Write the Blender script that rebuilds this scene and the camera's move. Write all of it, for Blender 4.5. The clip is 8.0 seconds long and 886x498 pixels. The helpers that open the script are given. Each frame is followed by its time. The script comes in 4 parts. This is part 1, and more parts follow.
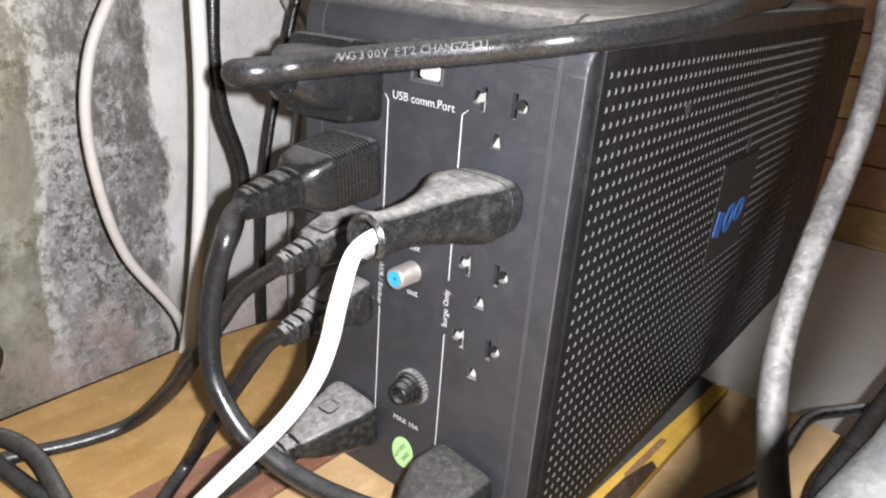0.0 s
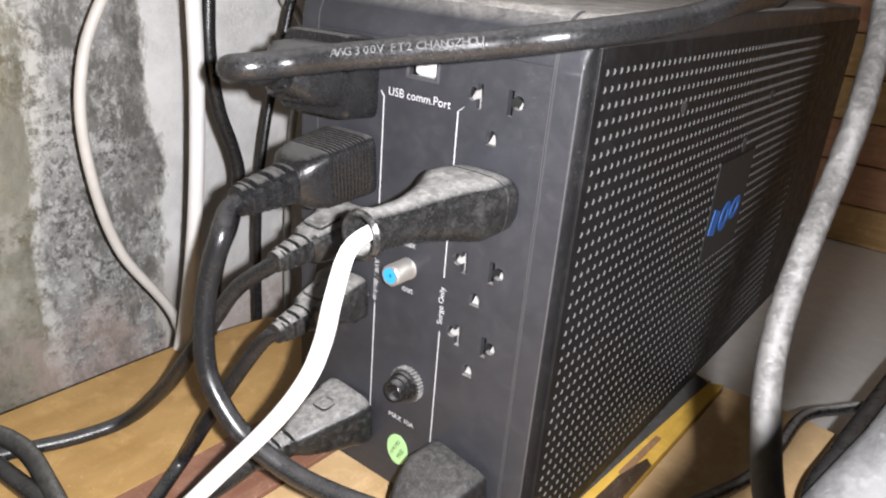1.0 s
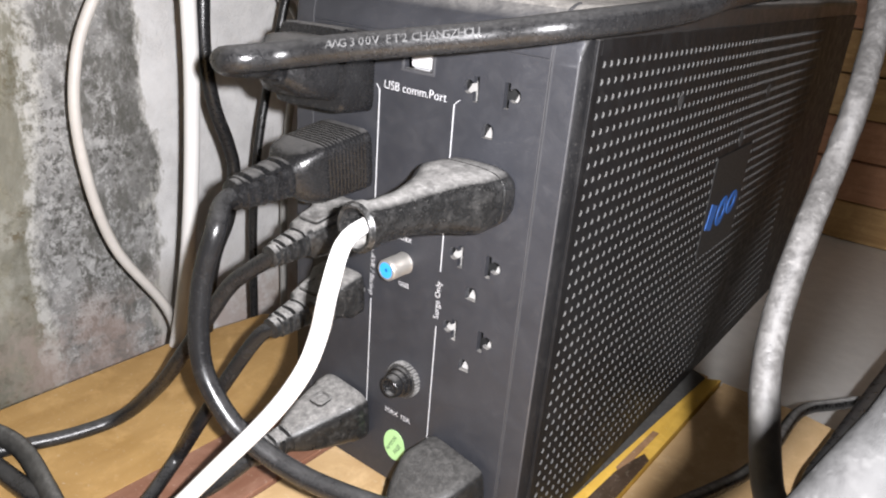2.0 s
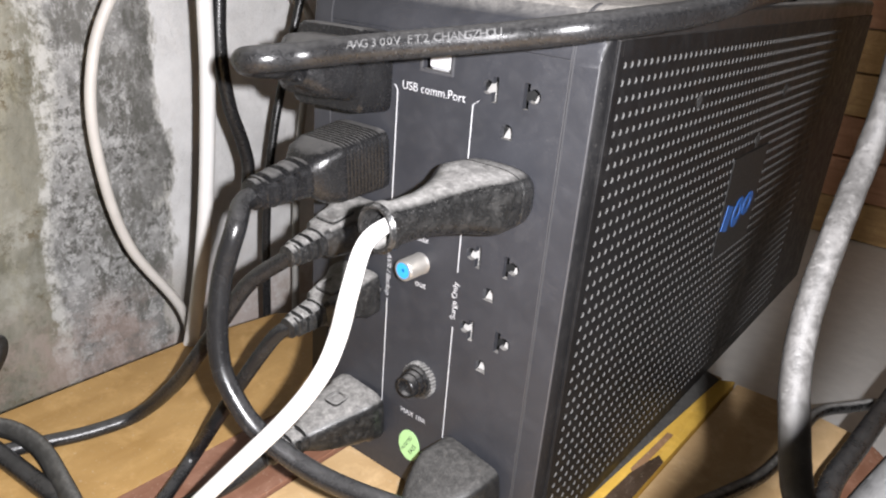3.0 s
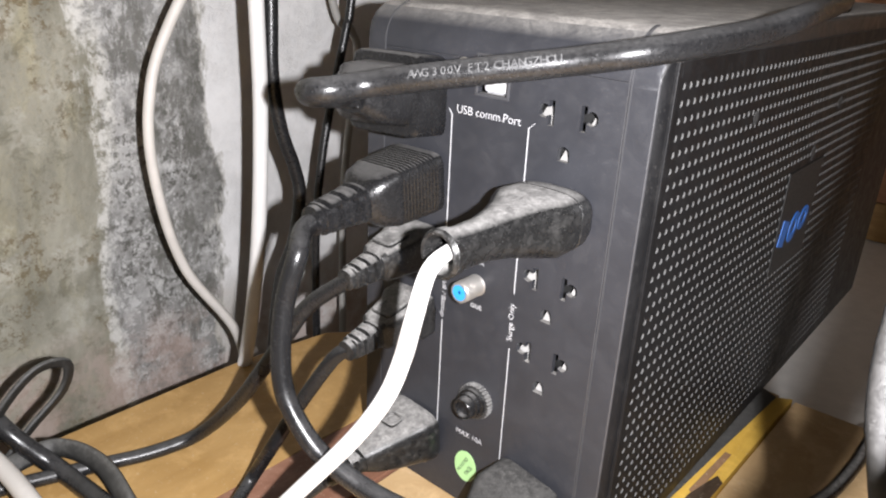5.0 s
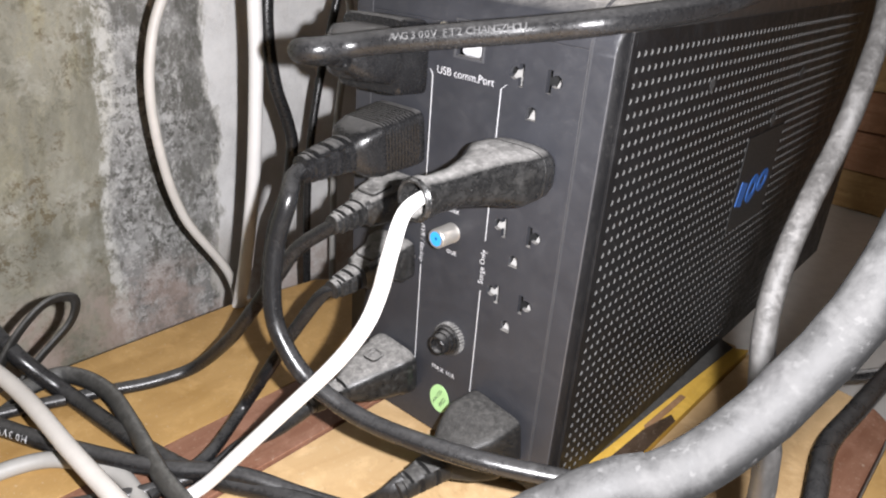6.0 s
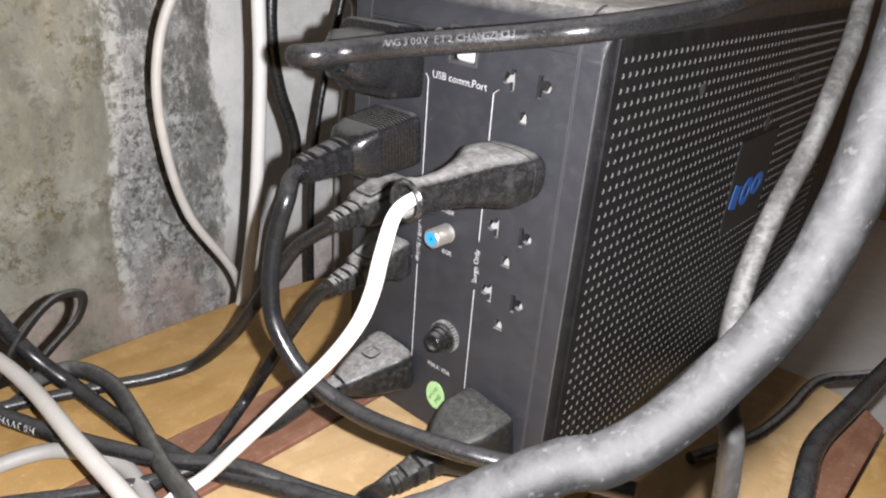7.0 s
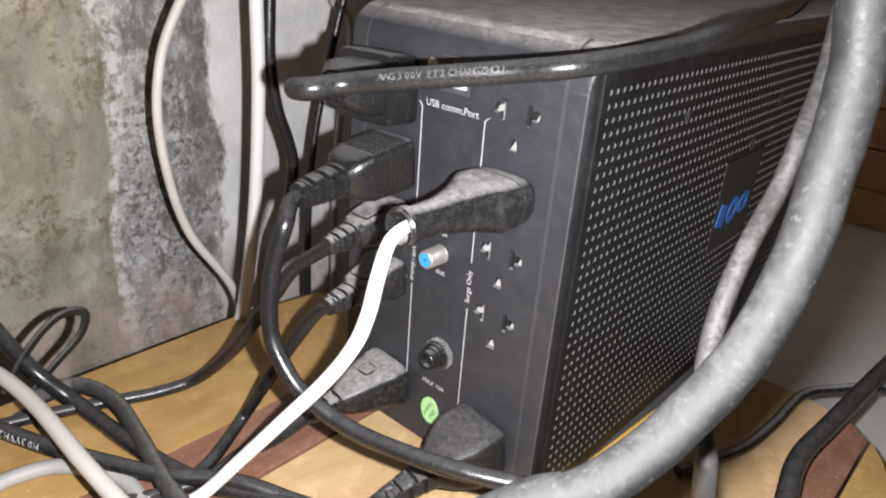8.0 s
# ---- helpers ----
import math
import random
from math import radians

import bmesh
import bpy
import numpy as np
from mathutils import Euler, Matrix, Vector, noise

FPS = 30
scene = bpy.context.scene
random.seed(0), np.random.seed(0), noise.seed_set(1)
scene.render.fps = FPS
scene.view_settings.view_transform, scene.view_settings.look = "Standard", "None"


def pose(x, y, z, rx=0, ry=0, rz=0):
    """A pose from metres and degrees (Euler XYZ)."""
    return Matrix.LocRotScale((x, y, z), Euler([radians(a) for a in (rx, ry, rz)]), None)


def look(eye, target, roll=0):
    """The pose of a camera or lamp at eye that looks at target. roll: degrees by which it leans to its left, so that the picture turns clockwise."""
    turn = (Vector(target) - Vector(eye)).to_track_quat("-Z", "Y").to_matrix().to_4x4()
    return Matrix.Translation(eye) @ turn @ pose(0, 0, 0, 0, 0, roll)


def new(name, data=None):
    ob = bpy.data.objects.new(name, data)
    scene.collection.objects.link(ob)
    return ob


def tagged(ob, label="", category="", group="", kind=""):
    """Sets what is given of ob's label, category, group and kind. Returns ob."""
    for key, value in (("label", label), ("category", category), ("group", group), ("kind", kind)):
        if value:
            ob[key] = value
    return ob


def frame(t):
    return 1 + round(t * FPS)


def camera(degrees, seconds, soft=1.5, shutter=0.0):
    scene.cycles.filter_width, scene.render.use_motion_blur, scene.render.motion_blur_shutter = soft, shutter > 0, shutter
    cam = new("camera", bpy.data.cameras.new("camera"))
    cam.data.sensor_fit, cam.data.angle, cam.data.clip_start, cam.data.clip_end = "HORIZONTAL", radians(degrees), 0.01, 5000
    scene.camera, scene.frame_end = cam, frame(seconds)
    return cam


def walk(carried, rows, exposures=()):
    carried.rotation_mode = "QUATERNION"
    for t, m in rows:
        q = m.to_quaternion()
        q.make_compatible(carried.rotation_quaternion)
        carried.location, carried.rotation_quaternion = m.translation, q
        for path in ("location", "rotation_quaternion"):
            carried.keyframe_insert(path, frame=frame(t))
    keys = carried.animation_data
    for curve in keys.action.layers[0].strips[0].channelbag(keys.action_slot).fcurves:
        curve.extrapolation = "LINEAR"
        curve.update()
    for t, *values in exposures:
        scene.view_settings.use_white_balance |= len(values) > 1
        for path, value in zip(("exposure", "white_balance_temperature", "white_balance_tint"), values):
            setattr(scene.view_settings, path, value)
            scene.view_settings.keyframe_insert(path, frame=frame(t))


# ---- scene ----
cam = camera(62.96, 8.0, 2.1)
PATH = [
    (0, (0.2068, -0.2274, 0.2566), (0.0116, 0.0307, 0.1232), 4.44),
    (0.5, (0.2067, -0.2273, 0.2577), (0.0125, 0.0320, 0.1252), 4.61),
    (1, (0.2070, -0.2271, 0.2560), (0.0135, 0.0319, 0.1220), 4.76),
    (2.5, (0.2069, -0.2262, 0.2535), (0.0149, 0.0338, 0.1191), 4.69),
    (3, (0.2033, -0.2288, 0.2537), (0.0086, 0.0288, 0.1187), 4.72),
    (3.5, (0.1971, -0.2333, 0.2520), (-0.0134, 0.0107, 0.1153), 4.20),
    (4, (0.1979, -0.2284, 0.2513), (-0.0111, 0.0160, 0.1130), 4.05),
    (4.2, (0.1940, -0.2313, 0.2553), (-0.0162, 0.0161, 0.1245), 3.13),
    (5.3, (0.2005, -0.2358, 0.2597), (-0.0089, 0.0121, 0.1287), 2.70),
    (5.5, (0.2058, -0.2381, 0.2671), (-0.0033, 0.0088, 0.1337), 2.71),
    (6, (0.2218, -0.2526, 0.2644), (0.0200, -0.0075, 0.1170), 4.41),
    (6.5, (0.2263, -0.2631, 0.2707), (0.0183, -0.0231, 0.1236), 3.51),
    (7, (0.2327, -0.2540, 0.2682), (0.0271, -0.0121, 0.1209), 4.40),
    (7.5, (0.2345, -0.2500, 0.2766), (0.0288, -0.0065, 0.1320), 4.11),
    (8, (0.2376, -0.2585, 0.2804), (0.0325, -0.0149, 0.1352), 4.44)
]
walk(cam, [(t, look(eye, target, roll)) for t, eye, target, roll in PATH], [(0.0, 0.06), (4.2, 0.06), (5.5, 0.04), (6.5, -0.16), (8.0, -0.16)])

# ---- light: the phone's small white lamp beside the lens, and a faint dark-room world ----
world = bpy.data.worlds.new("dim_room")
scene.world = world
world.use_nodes = True
world.node_tree.nodes["Background"].inputs[0].default_value = (0.75, 0.8, 0.9, 1)
world.node_tree.nodes["Background"].inputs[1].default_value = 0.022
torch = bpy.data.lights.new("torch", "POINT")
torch.energy, torch.shadow_soft_size, torch.color = 15.2, 0.003, (1.0, 0.985, 1.02)
new("torch", torch).location = (0.2245, -0.2222, 0.2625)


# ---- materials ----
def material(name):
    m = bpy.data.materials.new(name)
    m.use_nodes = True
    nt = m.node_tree
    return m, nt, nt.nodes["Principled BSDF"]


def node(nt, kind, **values):
    n = nt.nodes.new(kind)
    for k, v in values.items():
        n.inputs[k.replace("_", " ")].default_value = v
    return n


def coords(nt):
    return nt.nodes.new("ShaderNodeTexCoord").outputs["Object"]


def noise_tex(nt, vec, scale, detail=6.0, rough=0.6, distort=0.0):
    n = node(nt, "ShaderNodeTexNoise", Scale=scale, Detail=detail, Roughness=rough, Distortion=distort)
    nt.links.new(vec, n.inputs["Vector"])
    return n.outputs["Fac"]


def ramp(nt, fac, stops):
    r = nt.nodes.new("ShaderNodeValToRGB")
    e = r.color_ramp.elements
    while len(e) < len(stops):
        e.new(0.5)
    for el, (p, c) in zip(e, stops):
        el.position, el.color = p, (c, c, c, 1) if isinstance(c, float) else (*c, 1)
    nt.links.new(fac, r.inputs["Fac"])
    return r.outputs["Color"]


def mix(nt, fac, a, b):
    m = nt.nodes.new("ShaderNodeMix")
    m.data_type = "RGBA"
    for sock, v in ((m.inputs["Factor"], fac), (m.inputs["A"], a), (m.inputs["B"], b)):
        if isinstance(v, (int, float)):
            sock.default_value = v
        elif isinstance(v, tuple):
            sock.default_value = (*v, 1)
        else:
            nt.links.new(v, sock)
    return m.outputs["Result"]


def times(nt, a, b, op="MULTIPLY"):
    m = nt.nodes.new("ShaderNodeMath")
    m.operation = op
    m.use_clamp = True
    for sock, v in zip(m.inputs, (a, b)):
        if isinstance(v, (int, float)):
            sock.default_value = v
        else:
            nt.links.new(v, sock)
    return m.outputs[0]


def upward(nt, low, high):
    """How far a surface faces up: where dust settles."""
    geo = nt.nodes.new("ShaderNodeNewGeometry")
    sep = nt.nodes.new("ShaderNodeSeparateXYZ")
    nt.links.new(geo.outputs["Normal"], sep.inputs[0])
    return ramp(nt, sep.outputs["Z"], [(low, 0.0), (high, 1.0)])


def bump(nt, bsdf, height, strength, distance):
    b = node(nt, "ShaderNodeBump", Strength=strength, Distance=distance)
    nt.links.new(height, b.inputs["Height"])
    nt.links.new(b.outputs["Normal"], bsdf.inputs["Normal"])


def dusty(name, base, rough, dust=0.5, spots=0.25, dust_colour=(0.30, 0.28, 0.26), grain=900.0, spec=0.5, low=0.15, high=0.95, blotch=120.0):
    """Plastic or rubber with dust: an uneven film where it faces up, specks and smears all over."""
    m, nt, b = material(name)
    v = coords(nt)
    fine = noise_tex(nt, v, grain, 4, 0.7)
    patch = noise_tex(nt, v, blotch, 9, 0.72, 0.6)
    wide = noise_tex(nt, v, 38.0, 5, 0.6)
    speck = ramp(nt, noise_tex(nt, v, grain * 1.2, 2), [(0.62, 0.0), (0.70, 1.0)])
    film = times(nt, upward(nt, low, high), ramp(nt, patch, [(0.32, 0.35), (0.62, 1.0)]))
    film = times(nt, film, ramp(nt, fine, [(0.3, 0.55), (0.6, 1.0)]))
    film = times(nt, film, dust)
    smear = times(nt, ramp(nt, patch, [(0.50, 0.0), (0.72, 1.0)]), spots * 0.22)
    specks = times(nt, times(nt, speck, ramp(nt, wide, [(0.42, 0.15), (0.6, 1.0)])), spots)
    total = times(nt, times(nt, film, smear, "ADD"), specks, "ADD")
    tone = mix(nt, ramp(nt, wide, [(0.35, 0.0), (0.7, 1.0)]), base, tuple(c * 1.3 for c in base))
    nt.links.new(mix(nt, total, tone, dust_colour), b.inputs["Base Color"])
    nt.links.new(mix(nt, total, mix(nt, ramp(nt, patch, [(0.35, 0.0), (0.65, 1.0)]), (rough * 0.8,) * 3, (rough * 1.25,) * 3), (0.95,) * 3), b.inputs["Roughness"])
    b.inputs["Specular IOR Level"].default_value = spec
    bump(nt, b, times(nt, fine, total, "ADD"), 0.3, 0.00025)
    return m


def plain(name, colour, rough, metal=0.0, grain=600.0, spread=0.15, relief=0.1):
    m, nt, b = material(name)
    v = coords(nt)
    n = noise_tex(nt, v, grain, 4)
    p = noise_tex(nt, v, 60.0, 5)
    c = mix(nt, ramp(nt, p, [(0.3, 0.0), (0.7, 1.0)]), tuple(x * (1 - spread) for x in colour), colour)
    nt.links.new(c, b.inputs["Base Color"])
    nt.links.new(ramp(nt, n, [(0.3, max(rough - 0.08, 0.02)), (0.7, min(rough + 0.08, 1.0))]), b.inputs["Roughness"])
    b.inputs["Metallic"].default_value = metal
    bump(nt, b, n, relief, 0.0002)
    return m


def wood(name, dark, light, rough=0.35, along=(30.0, 2.2, 30.0)):
    m, nt, b = material(name)
    mp = node(nt, "ShaderNodeMapping", Scale=along)
    nt.links.new(coords(nt), mp.inputs["Vector"])
    grain = noise_tex(nt, mp.outputs["Vector"], 5.0, 9, 0.6, 0.8)
    blot = noise_tex(nt, coords(nt), 14.0, 5)
    c = mix(nt, ramp(nt, grain, [(0.3, 0.0), (0.72, 1.0)]), dark, light)
    c = mix(nt, times(nt, ramp(nt, blot, [(0.45, 0.0), (0.70, 1.0)]), 0.5), c, tuple(0.5 * (d + 0.6 * l) for d, l in zip(dark, light)))
    pale = ramp(nt, noise_tex(nt, coords(nt), 45.0, 10, 0.72, 0.4), [(0.50, 0.0), (0.64, 1.0)])
    c = mix(nt, times(nt, pale, 0.45), c, tuple(min(1.0, l * 1.22 + 0.02) for l in light))
    scuff = ramp(nt, noise_tex(nt, coords(nt), 420.0, 5, 0.7), [(0.60, 0.0), (0.68, 1.0)])
    c = mix(nt, times(nt, scuff, 0.35), c, (0.62, 0.54, 0.42))
    grime = ramp(nt, noise_tex(nt, coords(nt), 260.0, 6, 0.75), [(0.62, 0.0), (0.70, 1.0)])
    c = mix(nt, times(nt, grime, 0.35), c, tuple(d * 0.4 for d in dark))
    nt.links.new(c, b.inputs["Base Color"])
    nt.links.new(ramp(nt, blot, [(0.3, rough), (0.7, rough + 0.2)]), b.inputs["Roughness"])
    b.inputs["Specular IOR Level"].default_value = 0.3
    bump(nt, b, grain, 0.08, 0.0003)
    return m


def mouldy_plaster():
    """Old cement plaster: greenish-yellow damp cloud, grey bare patches, black mould."""
    m, nt, b = material("mouldy_plaster")
    v = coords(nt)
    stretch = node(nt, "ShaderNodeMapping", Scale=(1.0, 1.0, 0.45))
    nt.links.new(v, stretch.inputs["Vector"])
    w = stretch.outputs["Vector"]
    cloud = noise_tex(nt, w, 9.0, 8, 0.62, 0.5)
    mid = noise_tex(nt, v, 24.0, 11, 0.74, 0.1)
    fine = noise_tex(nt, v, 260.0, 6, 0.75)
    sep = nt.nodes.new("ShaderNodeSeparateXYZ")
    nt.links.new(v, sep.inputs[0])
    side = nt.nodes.new("ShaderNodeMath")
    side.operation = "MULTIPLY_ADD"
    nt.links.new(noise_tex(nt, w, 16.0, 8, 0.7), side.inputs[0])
    side.inputs[1].default_value = 0.10
    nt.links.new(sep.outputs["Y"], side.inputs[2])
    across = side.outputs[0]
    # damp side: cream and olive clouds, yellow tide marks, clusters of brown specks
    c = mix(nt, ramp(nt, cloud, [(0.38, 0.0), (0.60, 1.0)]), (0.155, 0.150, 0.118), (0.38, 0.364, 0.298))
    c = mix(nt, times(nt, ramp(nt, noise_tex(nt, w, 15.0, 9, 0.7, 0.8), [(0.50, 0.0), (0.64, 1.0)]), 0.5), c, (0.44, 0.40, 0.26))
    c = mix(nt, times(nt, ramp(nt, mid, [(0.52, 0.0), (0.62, 1.0)]), 0.5), c, (0.50, 0.488, 0.435))
    cluster = ramp(nt, noise_tex(nt, v, 17.0, 6, 0.65), [(0.46, 0.0), (0.56, 1.0)])
    brown = times(nt, times(nt, cluster, ramp(nt, noise_tex(nt, v, 95.0, 10, 0.78), [(0.50, 0.0), (0.555, 1.0)])), 0.8)
    c = mix(nt, brown, c, (0.15, 0.115, 0.065))
    moss = times(nt, ramp(nt, noise_tex(nt, v, 30.0, 12, 0.78, 0.4), [(0.54, 0.0), (0.60, 1.0)]), 0.5)
    c = mix(nt, moss, c, (0.13, 0.12, 0.08))
    gloom = times(nt, ramp(nt, noise_tex(nt, w, 10.0, 10, 0.66), [(0.47, 0.0), (0.60, 1.0)]), 0.55)
    c = mix(nt, gloom, c, (0.155, 0.150, 0.110))
    # weathered band: grey cement with pale flakes and black mould
    band = times(nt, ramp(nt, across, [(0.062, 0.0), (0.075, 1.0)]), ramp(nt, across, [(0.172, 1.0), (0.178, 0.0)]))
    cement = mix(nt, ramp(nt, mid, [(0.38, 0.0), (0.62, 1.0)]), (0.25, 0.247, 0.237), (0.43, 0.425, 0.412))
    flake = ramp(nt, noise_tex(nt, v, 75.0, 11, 0.82), [(0.51, 0.0), (0.55, 1.0)])
    cement = mix(nt, times(nt, flake, 0.7), cement, (0.62, 0.615, 0.60))
    pits = ramp(nt, noise_tex(nt, v, 130.0, 10, 0.75), [(0.50, 0.0), (0.56, 1.0)])
    pits = times(nt, pits, ramp(nt, noise_tex(nt, w, 26.0, 6, 0.6), [(0.42, 0.0), (0.54, 1.0)]))
    cement = mix(nt, times(nt, pits, 0.85), cement, (0.09, 0.088, 0.078))
    black = ramp(nt, noise_tex(nt, w, 34.0, 13, 0.80), [(0.505, 0.0), (0.55, 1.0)])
    cement = mix(nt, times(nt, black, 0.78), cement, (0.14, 0.137, 0.122))
    strip = times(nt, ramp(nt, across, [(0.143, 0.0), (0.156, 1.0)]), ramp(nt, times(nt, sep.outputs["Z"], 0.3, "ADD"), [(0.27, 0.0), (0.34, 1.0)]))
    cement = mix(nt, times(nt, times(nt, strip, ramp(nt, mid, [(0.36, 1.0), (0.60, 0.5)])), 0.75), cement, (0.12, 0.118, 0.105))
    c = mix(nt, band, c, cement)
    # white flaking edge of the band
    crust = times(nt, ramp(nt, across, [(0.058, 0.0), (0.064, 1.0)]), ramp(nt, across, [(0.070, 1.0), (0.082, 0.0)]))
    crust = times(nt, crust, ramp(nt, noise_tex(nt, v, 90.0, 8, 0.75), [(0.42, 0.0), (0.54, 1.0)]))
    c = mix(nt, times(nt, crust, 0.8), c, (0.72, 0.71, 0.67))
    # smooth newer render beyond, browner near its foot
    far = ramp(nt, across, [(0.174, 0.0), (0.178, 1.0)])
    smooth = mix(nt, ramp(nt, mid, [(0.34, 0.0), (0.66, 1.0)]), (0.68, 0.675, 0.665), (0.82, 0.815, 0.805))
    foot = times(nt, ramp(nt, times(nt, sep.outputs["Z"], 0.3, "ADD"), [(0.21, 1.0), (0.26, 0.0)]), ramp(nt, cloud, [(0.40, 0.0), (0.58, 0.45)]))
    smooth = mix(nt, foot, smooth, (0.34, 0.30, 0.23))
    c = mix(nt, far, c, smooth)
    base = times(nt, ramp(nt, times(nt, sep.outputs["Z"], 0.3, "ADD"), [(0.20, 1.0), (0.25, 0.0)]), ramp(nt, mid, [(0.42, 0.0), (0.58, 0.7)]))
    c = mix(nt, base, c, (0.40, 0.31, 0.27))
    dots = ramp(nt, fine, [(0.60, 0.0), (0.67, 1.0)])
    c = mix(nt, times(nt, dots, ramp(nt, band, [(0.0, 0.22), (1.0, 0.5)])), c, (0.15, 0.14, 0.12))
    nt.links.new(c, b.inputs["Base Color"])
    b.inputs["Roughness"].default_value = 0.92
    b.inputs["Specular IOR Level"].default_value = 0.15
    bump(nt, b, times(nt, mid, fine, "ADD"), 0.5, 0.003)
    return m


MAT_CASE = dusty("black_sheet_metal", (0.020, 0.020, 0.021), 0.40, dust=1.0, spots=0.08, dust_colour=(0.52, 0.49, 0.45), low=0.62, high=0.97, blotch=90.0)
MAT_PANEL = dusty("dark_grey_plastic", (0.0235, 0.0243, 0.0285), 0.46, dust=0.8, spots=0.06, grain=1100.0, low=0.55, high=1.0, dust_colour=(0.40, 0.38, 0.35))
MAT_GRILLE = dusty("black_grille", (0.0062, 0.0062, 0.0068), 0.50, dust=0.4, spots=0.09, spec=0.25)
MAT_HOLE = plain("dusty_hole", (0.098, 0.097, 0.095), 0.9)
MAT_SOCKET = plain("white_socket_plastic", (0.33, 0.322, 0.31), 0.6)
MAT_RUBBER = dusty("black_rubber", (0.0085, 0.0085, 0.009), 0.25, dust=0.55, spots=0.12, spec=0.5, dust_colour=(0.31, 0.30, 0.288), low=0.78, high=1.0, grain=1500.0, blotch=500.0)
MAT_DUSTY_RUBBER = dusty("dust_caked_rubber", (0.009, 0.009, 0.009), 0.28, spec=0.5, dust=1.0, spots=0.32, dust_colour=(0.38, 0.37, 0.355), grain=1500.0, low=0.76, high=1.0, blotch=260.0)
MAT_CAKED = dusty("thickly_dusty_rubber", (0.011, 0.011, 0.011), 0.32, spec=0.5, dust=1.0, spots=0.5, dust_colour=(0.33, 0.32, 0.305), grain=1400.0, low=0.50, high=0.95, blotch=300.0)
MAT_BREAKER = dusty("dusty_breaker_plastic", (0.022, 0.022, 0.022), 0.35, dust=0.8, spots=0.4, dust_colour=(0.38, 0.37, 0.355), low=0.0, high=0.75, blotch=500.0, grain=1300.0)
MAT_CORD = dusty("black_cord", (0.009, 0.009, 0.0095), 0.24, spec=0.5, dust=0.18, spots=0.12, dust_colour=(0.26, 0.255, 0.25), low=0.35, high=1.0)
MAT_CORD_DULL = dusty("dull_black_cord", (0.010, 0.010, 0.0105), 0.29, spec=0.5, dust=0.24, spots=0.20, dust_colour=(0.26, 0.255, 0.25), low=0.4, high=1.0, grain=1300.0, blotch=500.0)
MAT_CORD_MATTE = dusty("matte_dusty_cord", (0.014, 0.0138, 0.0132), 0.42, spec=0.4, dust=0.6, spots=0.3, dust_colour=(0.22, 0.215, 0.20), low=0.2, high=1.0, grain=1500.0, blotch=300.0)
MAT_GREY_CORD = dusty("dust_covered_cord", (0.012, 0.0115, 0.011), 0.30, dust=0.7, spots=0.45, dust_colour=(0.075, 0.072, 0.069), blotch=230.0, grain=600.0, low=-0.6, high=0.6)
# grey dust painted nearly black, to offset the strong light so close to the torch
MAT_NEAR_CORD = dusty("darkened_dusty_thick_cord", (0.0022, 0.0022, 0.0022), 0.55, dust=0.9, spots=0.7, dust_colour=(0.0150, 0.0148, 0.0146), grain=420.0, low=-0.9, high=0.5, blotch=160.0, spec=0.08)
MAT_WHITE_CORD = plain("white_cord", (0.62, 0.612, 0.60), 0.42, spread=0.08)
MAT_CREAM_CORD = plain("cream_cord", (0.60, 0.57, 0.53), 0.5, spread=0.15)
MAT_PALE_GREY_CORD = plain("pale_grey_cord", (0.36, 0.35, 0.33), 0.55, spread=0.2)
MAT_PRINT = plain("white_print", (0.55, 0.55, 0.56), 0.6)
MAT_FAINT_PRINT = plain("worn_grey_print", (0.10, 0.10, 0.10), 0.6)
MAT_GREEN = plain("green_sticker", (0.42, 0.68, 0.30), 0.5)
MAT_INK = plain("dark_ink", (0.03, 0.05, 0.03), 0.6)
MAT_NICKEL = plain("nickel", (0.62, 0.60, 0.57), 0.36, 0.8, relief=0.9)
MAT_BLUE = plain("blue_insert", (0.03, 0.30, 0.75), 0.45)
MAT_BLUE_PRINT = plain("blue_print", (0.022, 0.11, 0.38), 0.5)
MAT_BLACK = plain("black_plastic", (0.012, 0.012, 0.012), 0.55)
MAT_SCUFF = dusty("dusty_scuff", (0.03, 0.03, 0.03), 0.7, dust=0.6, spots=0.9, dust_colour=(0.16, 0.155, 0.15), low=-0.9, high=0.2, blotch=500.0)
MAT_SEAM = plain("lighter_seam", (0.06, 0.06, 0.064), 0.35)
MAT_DARK_PLUG = dusty("dark_dusty_plug", (0.011, 0.011, 0.011), 0.45, dust=0.42, spots=0.40, spec=0.4, dust_colour=(0.20, 0.193, 0.182), grain=1800.0, low=0.55, high=1.0, blotch=350.0)
MAT_YELLOW_WOOD = wood("yellow_varnished_wood", (0.32, 0.185, 0.062), (0.47, 0.295, 0.115), 0.35, (8.0, 2.6, 8.0))
MAT_TAN_WOOD = wood("tan_varnished_wood", (0.44, 0.285, 0.135), (0.58, 0.405, 0.220), 0.35, (8.0, 2.6, 8.0))
MAT_BROWN_WOOD = wood("brown_stained_border", (0.17, 0.075, 0.045), (0.25, 0.13, 0.085))
MAT_YELLOW_PAINT = wood("yellow_painted_edge", (0.50, 0.30, 0.05), (0.66, 0.42, 0.08))
MAT_WORN_WOOD = wood("worn_brown_wood", (0.18, 0.10, 0.05), (0.30, 0.18, 0.10))
MAT_BLACK_PAINT = wood("black_stained_edge", (0.03, 0.02, 0.012), (0.07, 0.045, 0.03))
MAT_WALL = mouldy_plaster()
MAT_TILE = plain("pale_grey_tile", (0.74, 0.73, 0.70), 0.5, grain=200.0, spread=0.12)
